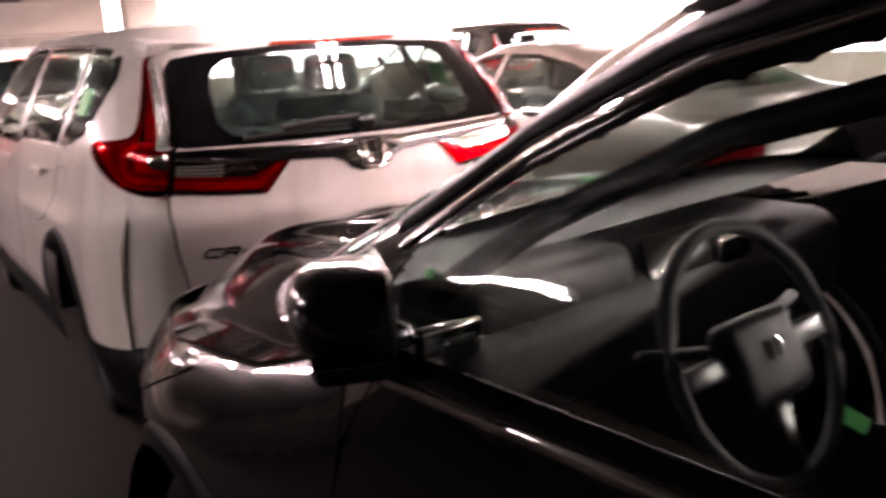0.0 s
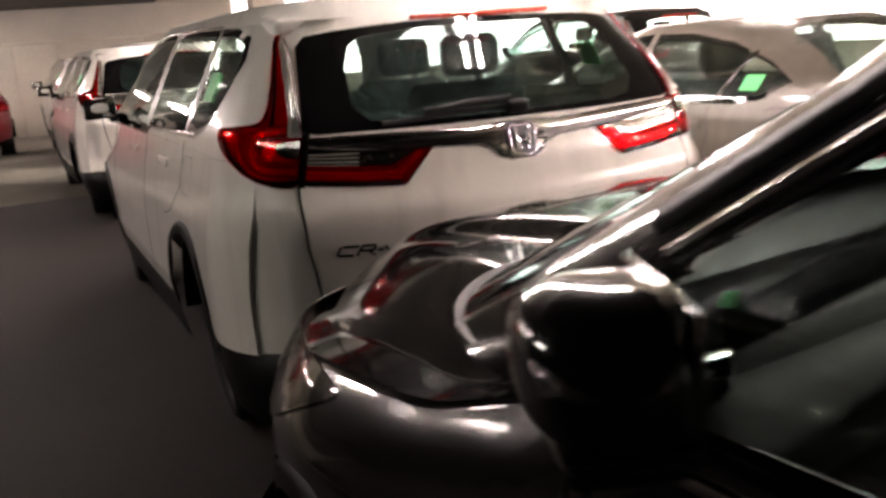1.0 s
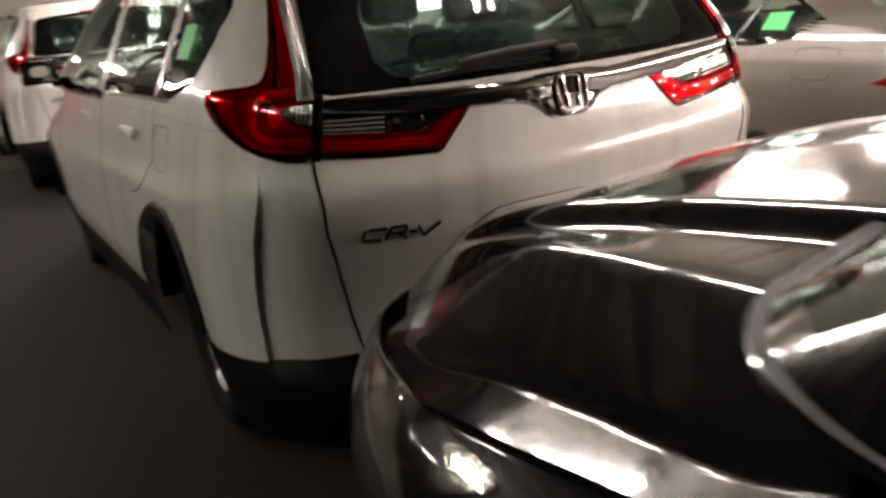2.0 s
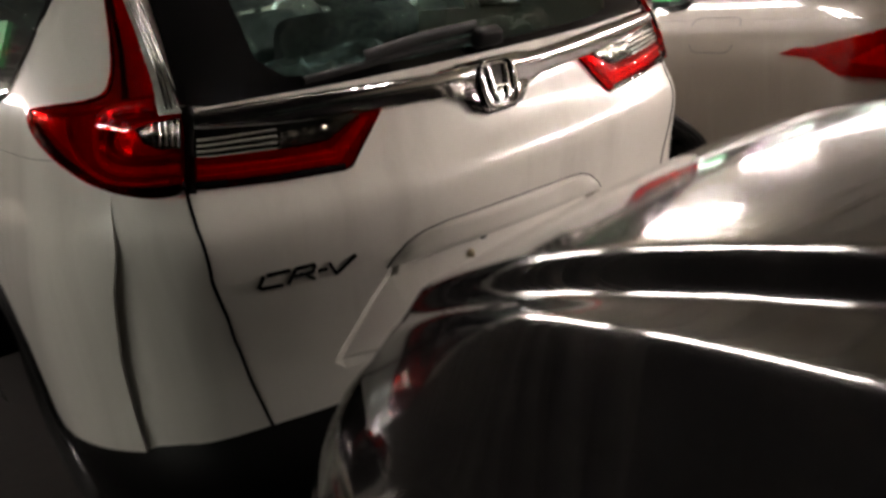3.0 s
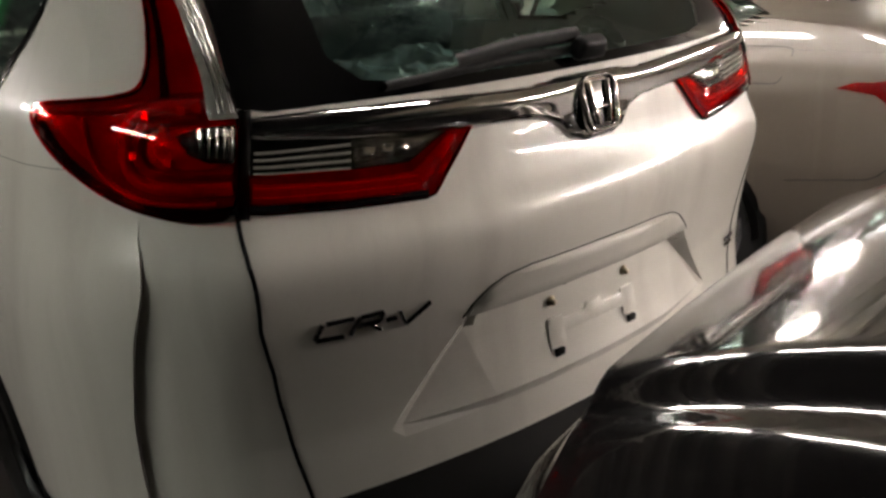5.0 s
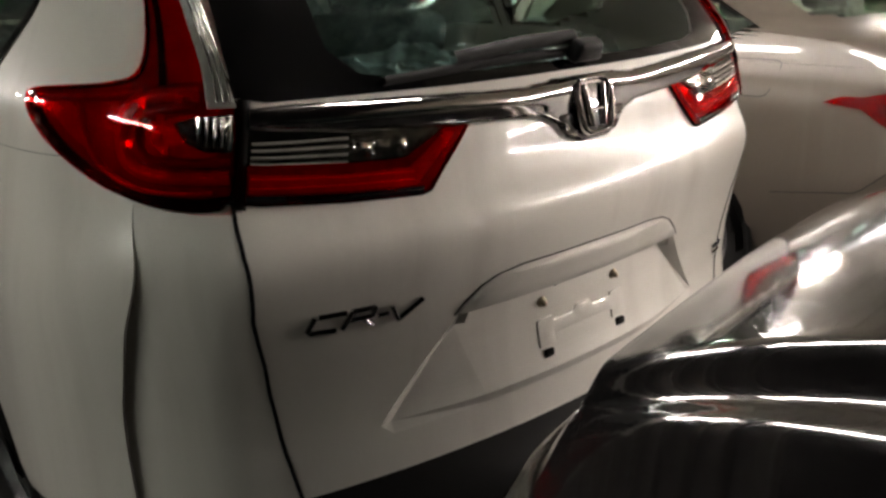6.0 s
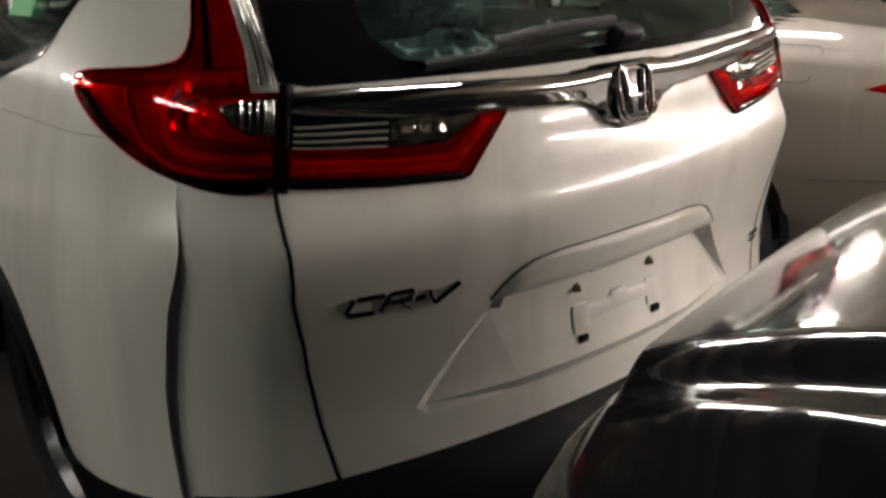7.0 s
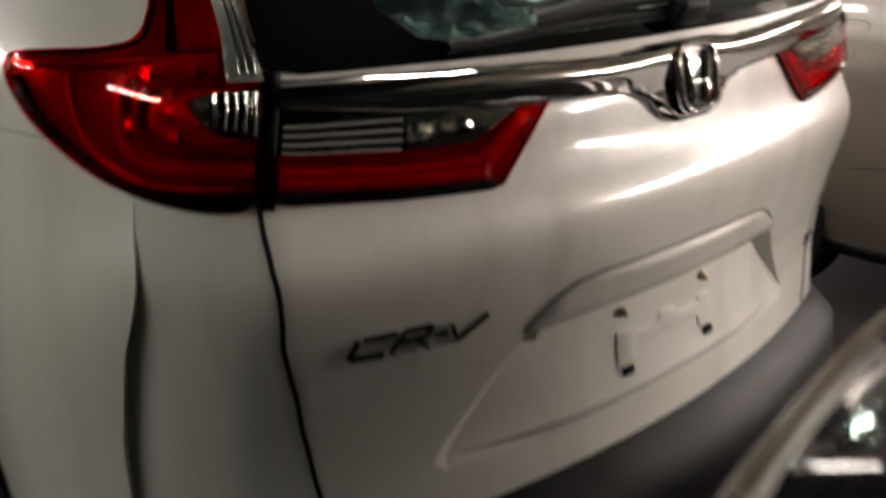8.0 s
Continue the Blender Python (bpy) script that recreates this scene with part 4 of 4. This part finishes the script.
    # chrome bar over the tailgate, dipping round the emblem
    strip = [(-1.06, 1.168), (-0.6, 1.160), (-0.24, 1.150), (-0.13, 1.156), (0.0, 1.158), (0.13, 1.156), (0.24, 1.150), (0.6, 1.160), (1.06, 1.168),
             (1.06, 1.140), (0.8, 1.120), (0.55, 1.106), (0.22, 1.094), (0.15, 1.078), (0.11, 1.050), (0.06, 1.038), (-0.06, 1.038), (-0.11, 1.050), (-0.15, 1.078), (-0.22, 1.094), (-0.55, 1.106), (-0.8, 1.120), (-1.06, 1.140)]
    def bulge(u, z):
        down = tab(abs(u), (0, 0.24, 0.6, 1.06), (1.158, 1.150, 1.160, 1.168)) - z
        return 0.013 * smooth(0.0, 0.013, down) - 0.010 * smooth(0.016, 0.07, down)
    gate = car.add("tailgate_chrome_bar", laid(both, strip, 0.009, 0.012, (0.04, 0.0045), 0.004, bulge), CHROME, None, "chrome bar across the tailgate")
    t = car.tail_spot()
    ex, ez = 0.048, 0.047
    ring = rounded([(-ex, 1.098 + ez), (ex, 1.098 + ez), (ex * 0.86, 1.098 - ez), (-ex * 0.86, 1.098 - ez)], 0.28, 4)
    part("emblem_plate", laid(t, ring, 0.022, 0.004, (0.02, 0.02)), GLOSS, gate)
    part("emblem_ring", ribbon(t, ring + ring[:2], 0.0075, 0.030, 0.012), CHROME, gate)
    for s in (-1, 1):
        part("emblem_bar", ribbon(t, line((s * 0.026, 1.135), (s * 0.016, 1.063), 6), 0.008, 0.030, 0.01), CHROME, gate)
    part("emblem_link", ribbon(t, line((-0.02, 1.092), (0.02, 1.092), 4), 0.007, 0.029, 0.01), CHROME, gate)
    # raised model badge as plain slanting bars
    d = car.tail_spot(True)
    def bar(x0, z0, x1, z1, w=0.0068):
        part("badge_bar", ribbon(d, line((x0, z0 - 0.004), (x1, z1 - 0.004), 4), w, 0.006, 0.006), BADGE, badge)
    badge = car.add("model_badge", ribbon(d, line((-0.610, 0.808), (-0.598, 0.834), 4), 0.007, 0.006, 0.006), BADGE, None, "small raised chrome model badge")
    for seg in ((-0.608, 0.81, -0.562, 0.806), (-0.593, 0.837, -0.546, 0.835), (-0.551, 0.805, -0.534, 0.835), (-0.536, 0.835, -0.495, 0.834), (-0.541, 0.819, -0.5, 0.818), (-0.495, 0.834, -0.499, 0.818), (-0.52, 0.819, -0.497, 0.801), (-0.49, 0.816, -0.47, 0.816), (-0.466, 0.83, -0.451, 0.799), (-0.451, 0.799, -0.407, 0.829)):
        bar(*seg)
    small = car.add("trim_badge", ribbon(d, line((0.61, 0.655), (0.675, 0.655), 4), 0.012, 0.003, 0.003), BLUE, None, "small blue and chrome trim badge")
    part("badge_bar", ribbon(d, line((0.615, 0.639), (0.67, 0.639), 4), 0.007, 0.003, 0.003), CHROME, small)
    # grip moulding over the plate recess
    grip = [(-0.330, 0.772), (-0.312, 0.790), (-0.280, 0.815), (-0.245, 0.829), (-0.19, 0.836), (0.0, 0.838), (0.19, 0.836), (0.245, 0.829), (0.280, 0.815), (0.312, 0.790), (0.330, 0.772)]
    g = car.add("tailgate_grip", laid(t, grip, 0.010, 0.026, (0.03, 0.012), 0.006), colour)
    part("grip_gap", ribbon(t, path_of([(-0.336, 0.771), (-0.318, 0.791), (-0.284, 0.818), (-0.247, 0.833), (-0.19, 0.840), (0.0, 0.842), (0.19, 0.840), (0.247, 0.833), (0.284, 0.818), (0.318, 0.791), (0.336, 0.771)], 6), 0.003, 0.002, 0.004), TRIM, g)
    for s in (-1, 1):
        part("plate_light", rbox(0.06, 0.02, 0.012, 0.004, 2, Matrix.Translation((s * 0.09, 0.035, 0.775))), LENSCLEAR, g)
    # plate mounting: screws, clips and the raised panel
    for s in (-1, 1):
        p, no = d(0.010 + s * 0.112, 0.729)
        car.add("plate_screw", lathe([(0.0, 0.014), (0.006, 0.012), (0.006, 0.004), (0.011, 0.003), (0.011, 0.0)], 16, "z"), BRASS).matrix_basis = Matrix.Translation(p) @ no.to_track_quat("Z", "Y").to_matrix().to_4x4()
        p, no = d(0.020 + s * 0.114, 0.622)
        car.add("plate_clip", rbox(0.026, 0.012, 0.016, 0.003, 2, Matrix.Translation(p)), CLAD)
    p, no = d(-0.06, 0.763)
    car.add("grommet", lathe([(0.0, 0.004), (0.012, 0.003), (0.013, 0.0)], 16, "z"), CLAD).matrix_basis = Matrix.Translation(p) @ no.to_track_quat("Z", "Y").to_matrix().to_4x4()
    frame_ = rounded([(-0.135, 0.640), (-0.135, 0.70), (-0.09, 0.70), (-0.09, 0.69), (-0.03, 0.69), (-0.02, 0.705), (0.02, 0.705), (0.03, 0.69), (0.09, 0.69), (0.09, 0.70), (0.135, 0.70), (0.135, 0.640), (0.09, 0.640), (0.09, 0.665), (-0.09, 0.665), (-0.09, 0.640)], 0.2, 2)
    frame_ = [(a + 0.018, b - 0.006) for a, b in frame_]
    car.add("plate_mount_panel", laid(d, frame_, 0.006, 0.008, (0.02, 0.02), 0.003), colour)
    # rear wiper
    ax = Vector((0.005, 0.028, 1.205))
    wiper = car.add("rear_wiper", rbox(0.085, 0.040, 0.040, 0.010, 3, Matrix.Translation(ax) @ Matrix.Rotation(radians(35), 4, "X"), 0.75), CLAD, None, "black rear wiper lying along the window")
    pts = [(-0.01, 1.214), (-0.15, 1.212), (-0.30, 1.200), (-0.42, 1.186)]
    part("wiper_arm", ribbon(t, path_of(pts[:3], 8), 0.022, 0.034, 0.018), RUBBER, wiper)
    part("wiper_blade", ribbon(t, path_of([(-0.02, 1.196), (-0.2, 1.196), (-0.43, 1.184)], 8), 0.014, 0.02, 0.016), RUBBER, wiper)
    # front
    for s in (-1, 1):
        hl = rounded([(3.35, 0.80), (3.2, 0.93), (3.62, 0.90), (4.35, 0.84), (4.35, 0.79), (3.8, 0.77)], 0.15)
        lamp = car.add("headlamp", laid(car.spot(s, True), hl, 0.010, 0.004, (0.06, 0.02), 0.006), LENSCLEAR, None, "dark clear headlamp")
        part("headlamp_housing", laid(car.spot(s, True), hl, 0.003, 0.002, (0.06, 0.02)), GLOSS, lamp)
        for k in range(3):
            part("projector", ribbon(car.spot(s, True), line((3.5 + 0.22 * k, 0.83), (3.66 + 0.22 * k, 0.82), 4), 0.03, 0.008, 0.006), BADGE, lamp)
    for k in range(4):
        car.add("grille_bar", ribbon(both_front(car), [(-0.8 + 1.6 * i / 16, 0.70 + 0.045 * k) for i in range(17)], 0.022, 0.012, 0.014), GLOSS if k < 3 else CHROME)
    # inside
    car.wheel_and_dash(3.13)
    for x in (-0.37, 0.37):
        car.seat(x, 2.15, name="front_seat", film=film)
        car.seat(x, 1.45, width=0.56, name="rear_seat", film=film)
    car.add("headliner", car.cap([u for u in us if 1 < u < 4.2], 1.50, lambda x, y: 1.515, 12), HEADLINER)
    if film:
        vs, fs, nx, nz = [], [], 110, 30
        for i in range(nx + 1):
            for k in range(nz + 1):
                a, b = -0.56 + 1.12 * i / nx, k / nz
                crumple = 0.05 * noise.noise(Vector((a * 6, b * 3, 1.7))) + 0.03 * abs(noise.noise(Vector((a * 21, b * 8, 4.1)))) + 0.012 * noise.noise(Vector((a * 60, b * 22, 9.3)))
                y = 0.15 + 0.28 * b - 1.0 * crumple + 0.22 * a * a
                vs.append((a, max(y, 0.11 + 0.9 * max(0.09 * b, 0) + 0.22 * a * a), 1.06 + 0.14 * b + 0.6 * crumple + 0.05 * b * noise.noise(Vector((a * 4, 0, 7)))))
        for i in range(nx):
            for k in range(nz):
                a = i * (nz + 1) + k
                fs.append((a, a + 1, a + nz + 2, a + nz + 1))
        car.add("luggage_film", mesh_of("film", vs, fs), CLOUDY, None, "crumpled clear plastic film inside the tailgate")
    car.add("luggage_floor", rbox(1.2, 0.9, 0.06, 0.02, 2, Matrix.Translation((0, 0.62, 0.74))), TRIM)
    for s in (-1, 1):
        car.add("side_trim", rbox(0.05, 2.6, 0.50, 0.02, 2, Matrix.Translation((s * 0.78, 1.75, 0.82))), CLAD)
    return car


def both_front(car):
    def f(a, z):
        p, d = car.spot(-1)(5 - abs(a), z)
        return (p, d) if a <= 0 else (Vector((-p.x, p.y, p.z)), Vector((-d.x, d.y, d.z)))
    return f



def build_sedan(name, colour, label):
    car = Car(name, SEDAN, colour, axles=(1.15, 3.72), arch=0.345, sill=0.28, rear_sill=0.30, hub=0.31)
    car.bonnet, car.bonnet_from = (lambda x, y: tab(y, (3.1, 3.8, 4.2, 4.45), (1.0, 0.93, 0.84, 0.72))), 3.2
    tagged(car.root, label, "car")
    rear = [(0.90, 1.115), (1.02, 1.045), (1.2, 1.02), (2.05, 1.01), (2.05, 1.345), (1.75, 1.340), (1.4, 1.29), (1.1, 1.20)]
    front = [(2.12, 1.01), (2.12, 1.345), (2.35, 1.33), (2.7, 1.20), (3.05, 1.01)]
    back = [(0.0, 1.135), (0.9, 1.135), (1.25, 1.15), (1.2, 1.33), (0.9, 1.365), (0.0, 1.375)]
    screen = [(3.62, 1.03), (3.75, 1.36), (3.9, 1.385), (5.001, 1.385), (5.001, 1.03)]
    car.add("body", car.shell([(True, rear), (True, front), (False, back), (False, screen)], 40), colour)
    us = car.columns()
    car.add("roof", car.cap(us, 1.40, lambda x, y: 1.40 + 0.03 * smooth(1.4, 1.9, y) * smooth(2.5, 2.0, y) * (1 - (x / 0.55) ** 2)), colour)
    car.add("bonnet", car.cap([u for u in us if u > 2 and SEDAN.at(u, 1.0, False).y > 3.15], 1.0, lambda x, y: car.bonnet(x, y) + 0.03 * (1 - (x / 0.85) ** 2), 24), colour)
    car.add("cladding", car.cladding(), CLAD)
    car.add("floorpan", car.floorpan(), CLAD)
    for c in car.axles:
        for s in (-1, 1):
            car.add("wheel_arch_liner", car.wells(c, s), CLAD)
    car.wheels(0.31, 0.73)
    for s in (-1, 1):
        w = car.window("rear_side_window", True, rear, PANE, 0.02, s)
        car.add("pillar_strip", ribbon(car.flank(s), line((1.33, 1.02), (1.22, 1.25), 8), 0.03, 0.004, 0.004), FRIT)
        part("green_sticker", laid(car.flank(s), [(1.06, 1.075), (1.19, 1.075), (1.18, 1.145), (1.06, 1.145)], 0.004, 0.001), GREEN, w, "small green paper sticker on the glass")
        car.window("front_side_window", True, front, FRONTPANE, 0.02, s)
        lens = [(1.10, 0.80), (1.5, 0.795), (1.85, 0.815), (2.04, 0.885), (2.02, 0.908), (1.6, 0.955), (1.10, 1.0)]
        lamp = car.add("tail_lamp", laid(car.spot(s), lens, 0.012, 0.003, (0.06, 0.03), 0.008), LENS, None, "pointed red tail lamp")
        part("lamp_backing", laid(car.spot(s), lens, 0.003, 0.002, (0.06, 0.03)), DARKRED, lamp)
        part("light_guide", laid(car.spot(s), [(1.14, 0.83), (1.5, 0.83), (1.8, 0.86), (1.6, 0.91), (1.14, 0.945)], 0.007, 0.003, (0.05, 0.03)), LAMPRED, lamp)
        car.add("bumper_gap", ribbon(car.spot(s), path_of([(1.3, 0.79), (1.75, 0.72), (car.u_of(0.74, 0.55), 0.55)], 12), 0.005, 0.001, 0.003), TRIM)
        car.add("door_gap", ribbon(car.flank(s), path_of([(1.36, 1.0), (1.33, 0.86), (1.45, 0.62)], 8), 0.005, 0.001, 0.003), TRIM)
        for y0 in (1.38, 2.3):
            car.add("door_handle", laid(car.flank(s), rounded([(y0, 0.895), (y0 + 0.2, 0.895), (y0 + 0.2, 0.925), (y0, 0.925)], 0.15), 0.03, 0.012, (0.05, 0.02), 0.006), colour)
    flap = rounded([(0.78, 0.885), (0.96, 0.885), (0.96, 1.01), (0.74, 1.01)], 0.2)
    car.add("fuel_flap_gap", ribbon(car.flank(-1), flap + flap[:1], 0.005, 0.001, 0.003), TRIM)
    def both(a, b):
        p, d = car.spot(-1)(abs(a), b)
        return (p, d) if a <= 0 else (Vector((-p.x, p.y, p.z)), Vector((-d.x, d.y, d.z)))
    full = [(-a, b) for a, b in back] + [(a, b) for a, b in back[::-1]][1:-1]
    car.add("rear_window", laid(both, full, 0.003, 0.004, (0.12, 0.05)), PANE)
    for side in (-1, 1):
        car.add("windscreen_half", laid(car.spot(side), [(3.5, 1.02), (3.75, 1.36), (3.9, 1.385), (5.0, 1.385), (5.0, 1.02)], 0.0, 0.004, (0.15, 0.08)), FRONTPANE)
    car.wheel_and_dash(3.0)
    for x in (-0.34, 0.34):
        car.seat(x, 2.2, 0.48, name="front_seat")
        car.seat(x, 1.55, 0.48, name="rear_seat", film=True)
    return car


# ---- the garage: floor, walls, ceiling
def slab(name, x0, x1, y0, y1, z0, z1, material, label="", bevel=0.0, kind="structure"):
    ob = part(name, rbox(x1 - x0, y1 - y0, z1 - z0, bevel, 2, Matrix.Translation(((x0 + x1) / 2, (y0 + y1) / 2, (z0 + z1) / 2))), material)
    return tagged(ob, label, "", "", kind) if kind else ob


X0, X1, Y0, Y1, H = -13.0, 13.0, -24.0, 19.0, 2.75
slab("floor", X0 - 0.2, X1 + 0.2, Y0 - 0.2, Y1 + 0.2, -0.2, 0.0, FLOOR, "worn brown-grey concrete garage floor, dim light darkened into its colour")
slab("floor_paint", X0, -1.2, 8.3, Y1, 0.0, 0.004, PALE, "paler far part of the garage floor")
slab("ceiling", X0 - 0.2, X1 + 0.2, Y0 - 0.2, Y1 + 0.2, H, H + 0.2, CEIL, "concrete garage ceiling darkened to look unlit, with pale ribs")
slab("wall_west", X0 - 0.2, X0, Y0, Y1, 0, H, DARKWALL, "concrete garage wall, coloured dark to cut bounced light")
slab("wall_south", X0 - 0.2, X1 + 0.2, Y0 - 0.2, Y0, 0, H, DARKWALL, "concrete garage wall, coloured dark to cut bounced light")
slab("wall_east", X1, X1 + 0.2, Y0, 5.0, 0, H, DARKWALL, "concrete garage wall, coloured dark to cut bounced light")
slab("wall_east_sill", X1, X1 + 0.2, 5.0, Y1, 0, 0.8, WALL, "low cream wall under a long bright opening")
slab("wall_north", X0 - 0.2, 2.6, Y1, Y1 + 0.2, 0, H, WALL, "cream wall of large panels")
slab("wall_north_sill", 2.6, X1 + 0.2, Y1, Y1 + 0.2, 0, 0.8, WALL, "low wall under a wide bright opening")
slab("backdrop", 2.0, X1 + 4, Y1 + 1.2, Y1 + 1.25, 0.2, H + 0.5, BRIGHT, "bright hazy daylight outside")
slab("backdrop", X1 + 1.2, X1 + 1.25, 4.0, Y1 + 1.0, 0.2, H + 0.5, BRIGHT, "bright hazy daylight outside")
for k in range(17):
    slab("wall_panel", X0 + 0.02 + 0.9 * k, X0 + 0.9 + 0.9 * k, Y1 - 0.03, Y1, 0.02, 1.98, WALL, "large cream wall panel", 0.008)
slab("trim", X0, 2.6, Y1 - 0.05, Y1 - 0.001, 2.0, 2.06, RIB, "painted rail across the panel wall", 0.008)
for x, y in ((2.3, 14.0),):
    tagged(slab("column", x - 0.3, x + 0.3, y - 0.3, y + 0.3, 0, H, WALL, "square cream concrete column", 0.02), "square cream concrete column", "column", "garage columns", "structure")

# ribs across the ceiling, in its one mesh
bm = bmesh.new()
bmesh.ops.create_cube(bm, size=1, matrix=Matrix.Translation(((0.9 + X1) / 2, (Y0 + Y1) / 2, H - 0.012)) @ Matrix.Diagonal((X1 - 0.9, Y1 - Y0, 0.024, 1)))
for k in range(106):
    y = Y0 + 0.2 + 0.4 * k
    bmesh.ops.create_cube(bm, size=1, matrix=Matrix.Translation(((0.95 + X1) / 2, y, H - 0.035)) @ Matrix.Diagonal((X1 - 0.95, 0.14, 0.07, 1)))
tagged(part("ceiling_ribs", bm, RIB), "cream ceiling ribs", "", "", "structure")
# left-hand ribs, their dimness painted in
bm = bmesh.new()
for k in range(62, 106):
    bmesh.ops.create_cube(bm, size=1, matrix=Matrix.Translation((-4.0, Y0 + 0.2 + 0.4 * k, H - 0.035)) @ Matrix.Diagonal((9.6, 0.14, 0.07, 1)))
tagged(part("ceiling_ribs", bm, DIMRIB), "brown-grey ceiling ribs, darkened to look dimly lit", "", "", "structure")


def tube_light(x, y, drop, light):
    """Twin tubes on a narrow batten, hung from the ceiling on two rods."""
    body = part("fluorescent_light", rbox(0.05, 1.24, 0.05, 0.01, 2, Matrix.Translation((0, 0, 0.02))), FIXTURE)
    for dx in (-0.05, 0.05):
        part("tube", tube([(dx, -0.59, 0.0), (dx, 0.59, 0.0)], 0.013, 10), light, body, "lit white fluorescent tube")
    for dy in (-0.60, 0.60):
        part("socket", rbox(0.13, 0.03, 0.045, 0.006, 2, Matrix.Translation((0, dy, 0.005))), FIXTURE, body)
    for dy in (-0.45, 0.45):
        part("hanging_rod", tube([(0, dy, 0.03), (0, dy, drop)], 0.006, 8), FIXTURE, body)
    body.matrix_basis = pose(x, y, H - drop)
    return tagged(body, "lit twin fluorescent light hung under the ceiling", "lamp", "ceiling lights")


# the nine strong tubes at x 8.5 are unseen, added to light the tailgate
for x, count, start, gap, drop, light in ((-3.5, 1, 0.35, 3.4, 0.15, TUBE_DIM), (-3.5, 5, 3.75, 3.4, 0.15, TUBE_MID), (0.5, 7, 0.55, 1.5, 0.09, TUBE_MID), (3.6, 6, 3.0, 2.5, 0.42, TUBE_MID), (8.5, 9, -12.0, 1.25, 0.42, TUBE_FAR), (8.5, 4, 0.4, 2.5, 0.42, TUBE_ON)):
    first = tube_light(x, start, drop, light)
    for k in range(1, count):
        copy_thing(first, pose(x, start + gap * k, H - drop))
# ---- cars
def skewed_to_view(ob, slope, start):
    """Skews the body sideways ahead of the tail, so its flank fits the camera's view."""
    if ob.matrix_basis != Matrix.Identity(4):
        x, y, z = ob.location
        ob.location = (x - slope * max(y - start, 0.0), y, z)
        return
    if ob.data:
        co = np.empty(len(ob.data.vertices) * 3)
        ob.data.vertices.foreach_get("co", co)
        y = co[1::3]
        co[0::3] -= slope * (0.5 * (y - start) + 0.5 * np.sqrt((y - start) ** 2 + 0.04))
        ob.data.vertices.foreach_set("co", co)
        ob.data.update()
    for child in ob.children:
        skewed_to_view(child, slope, start)


white = build_suv("crossover_car", WHITE, "new pearl white compact crossover with red tail lamps", film=True)
bpy.context.view_layer.update()
skewed_to_view(white.root, 0.062, 0.6)
for dx, dy in ((-0.32, 5.95), (-0.54, 11.8)):
    copy_thing(white.root, pose(dx, dy, 0, 0, 0, 1))["label"] = "white compact crossover parked ahead in the row"
black = build_suv("crossover_car", BLACK, "glossy black compact crossover close behind the white one", folded=True)
black.add("paper_tag", rbox(0.10, 0.06, 0.004, 0.001, 1, pose(-0.19, 2.80, 0.885, 25, 10, 20)), GREEN, None, "small green paper tag in the cabin")
black.root.matrix_basis = pose(0.423, -4.789, 0, 0, 0, 9)
copy_thing(black.root, pose(5.6, 6.2, 0, 0, 0, 0))["label"] = "dark compact crossover in the next row"
sedan = build_sedan("sedan_car", BEIGE, "champagne beige sedan with a green sticker in its window")
sedan.root.matrix_basis = pose(2.46, -0.25, 0)
red_car = build_sedan("sedan_car", RED, "red sedan parked at the far end")
red_car.root.matrix_basis = pose(-3.05, 14.2, 0, 0, 0, 4)
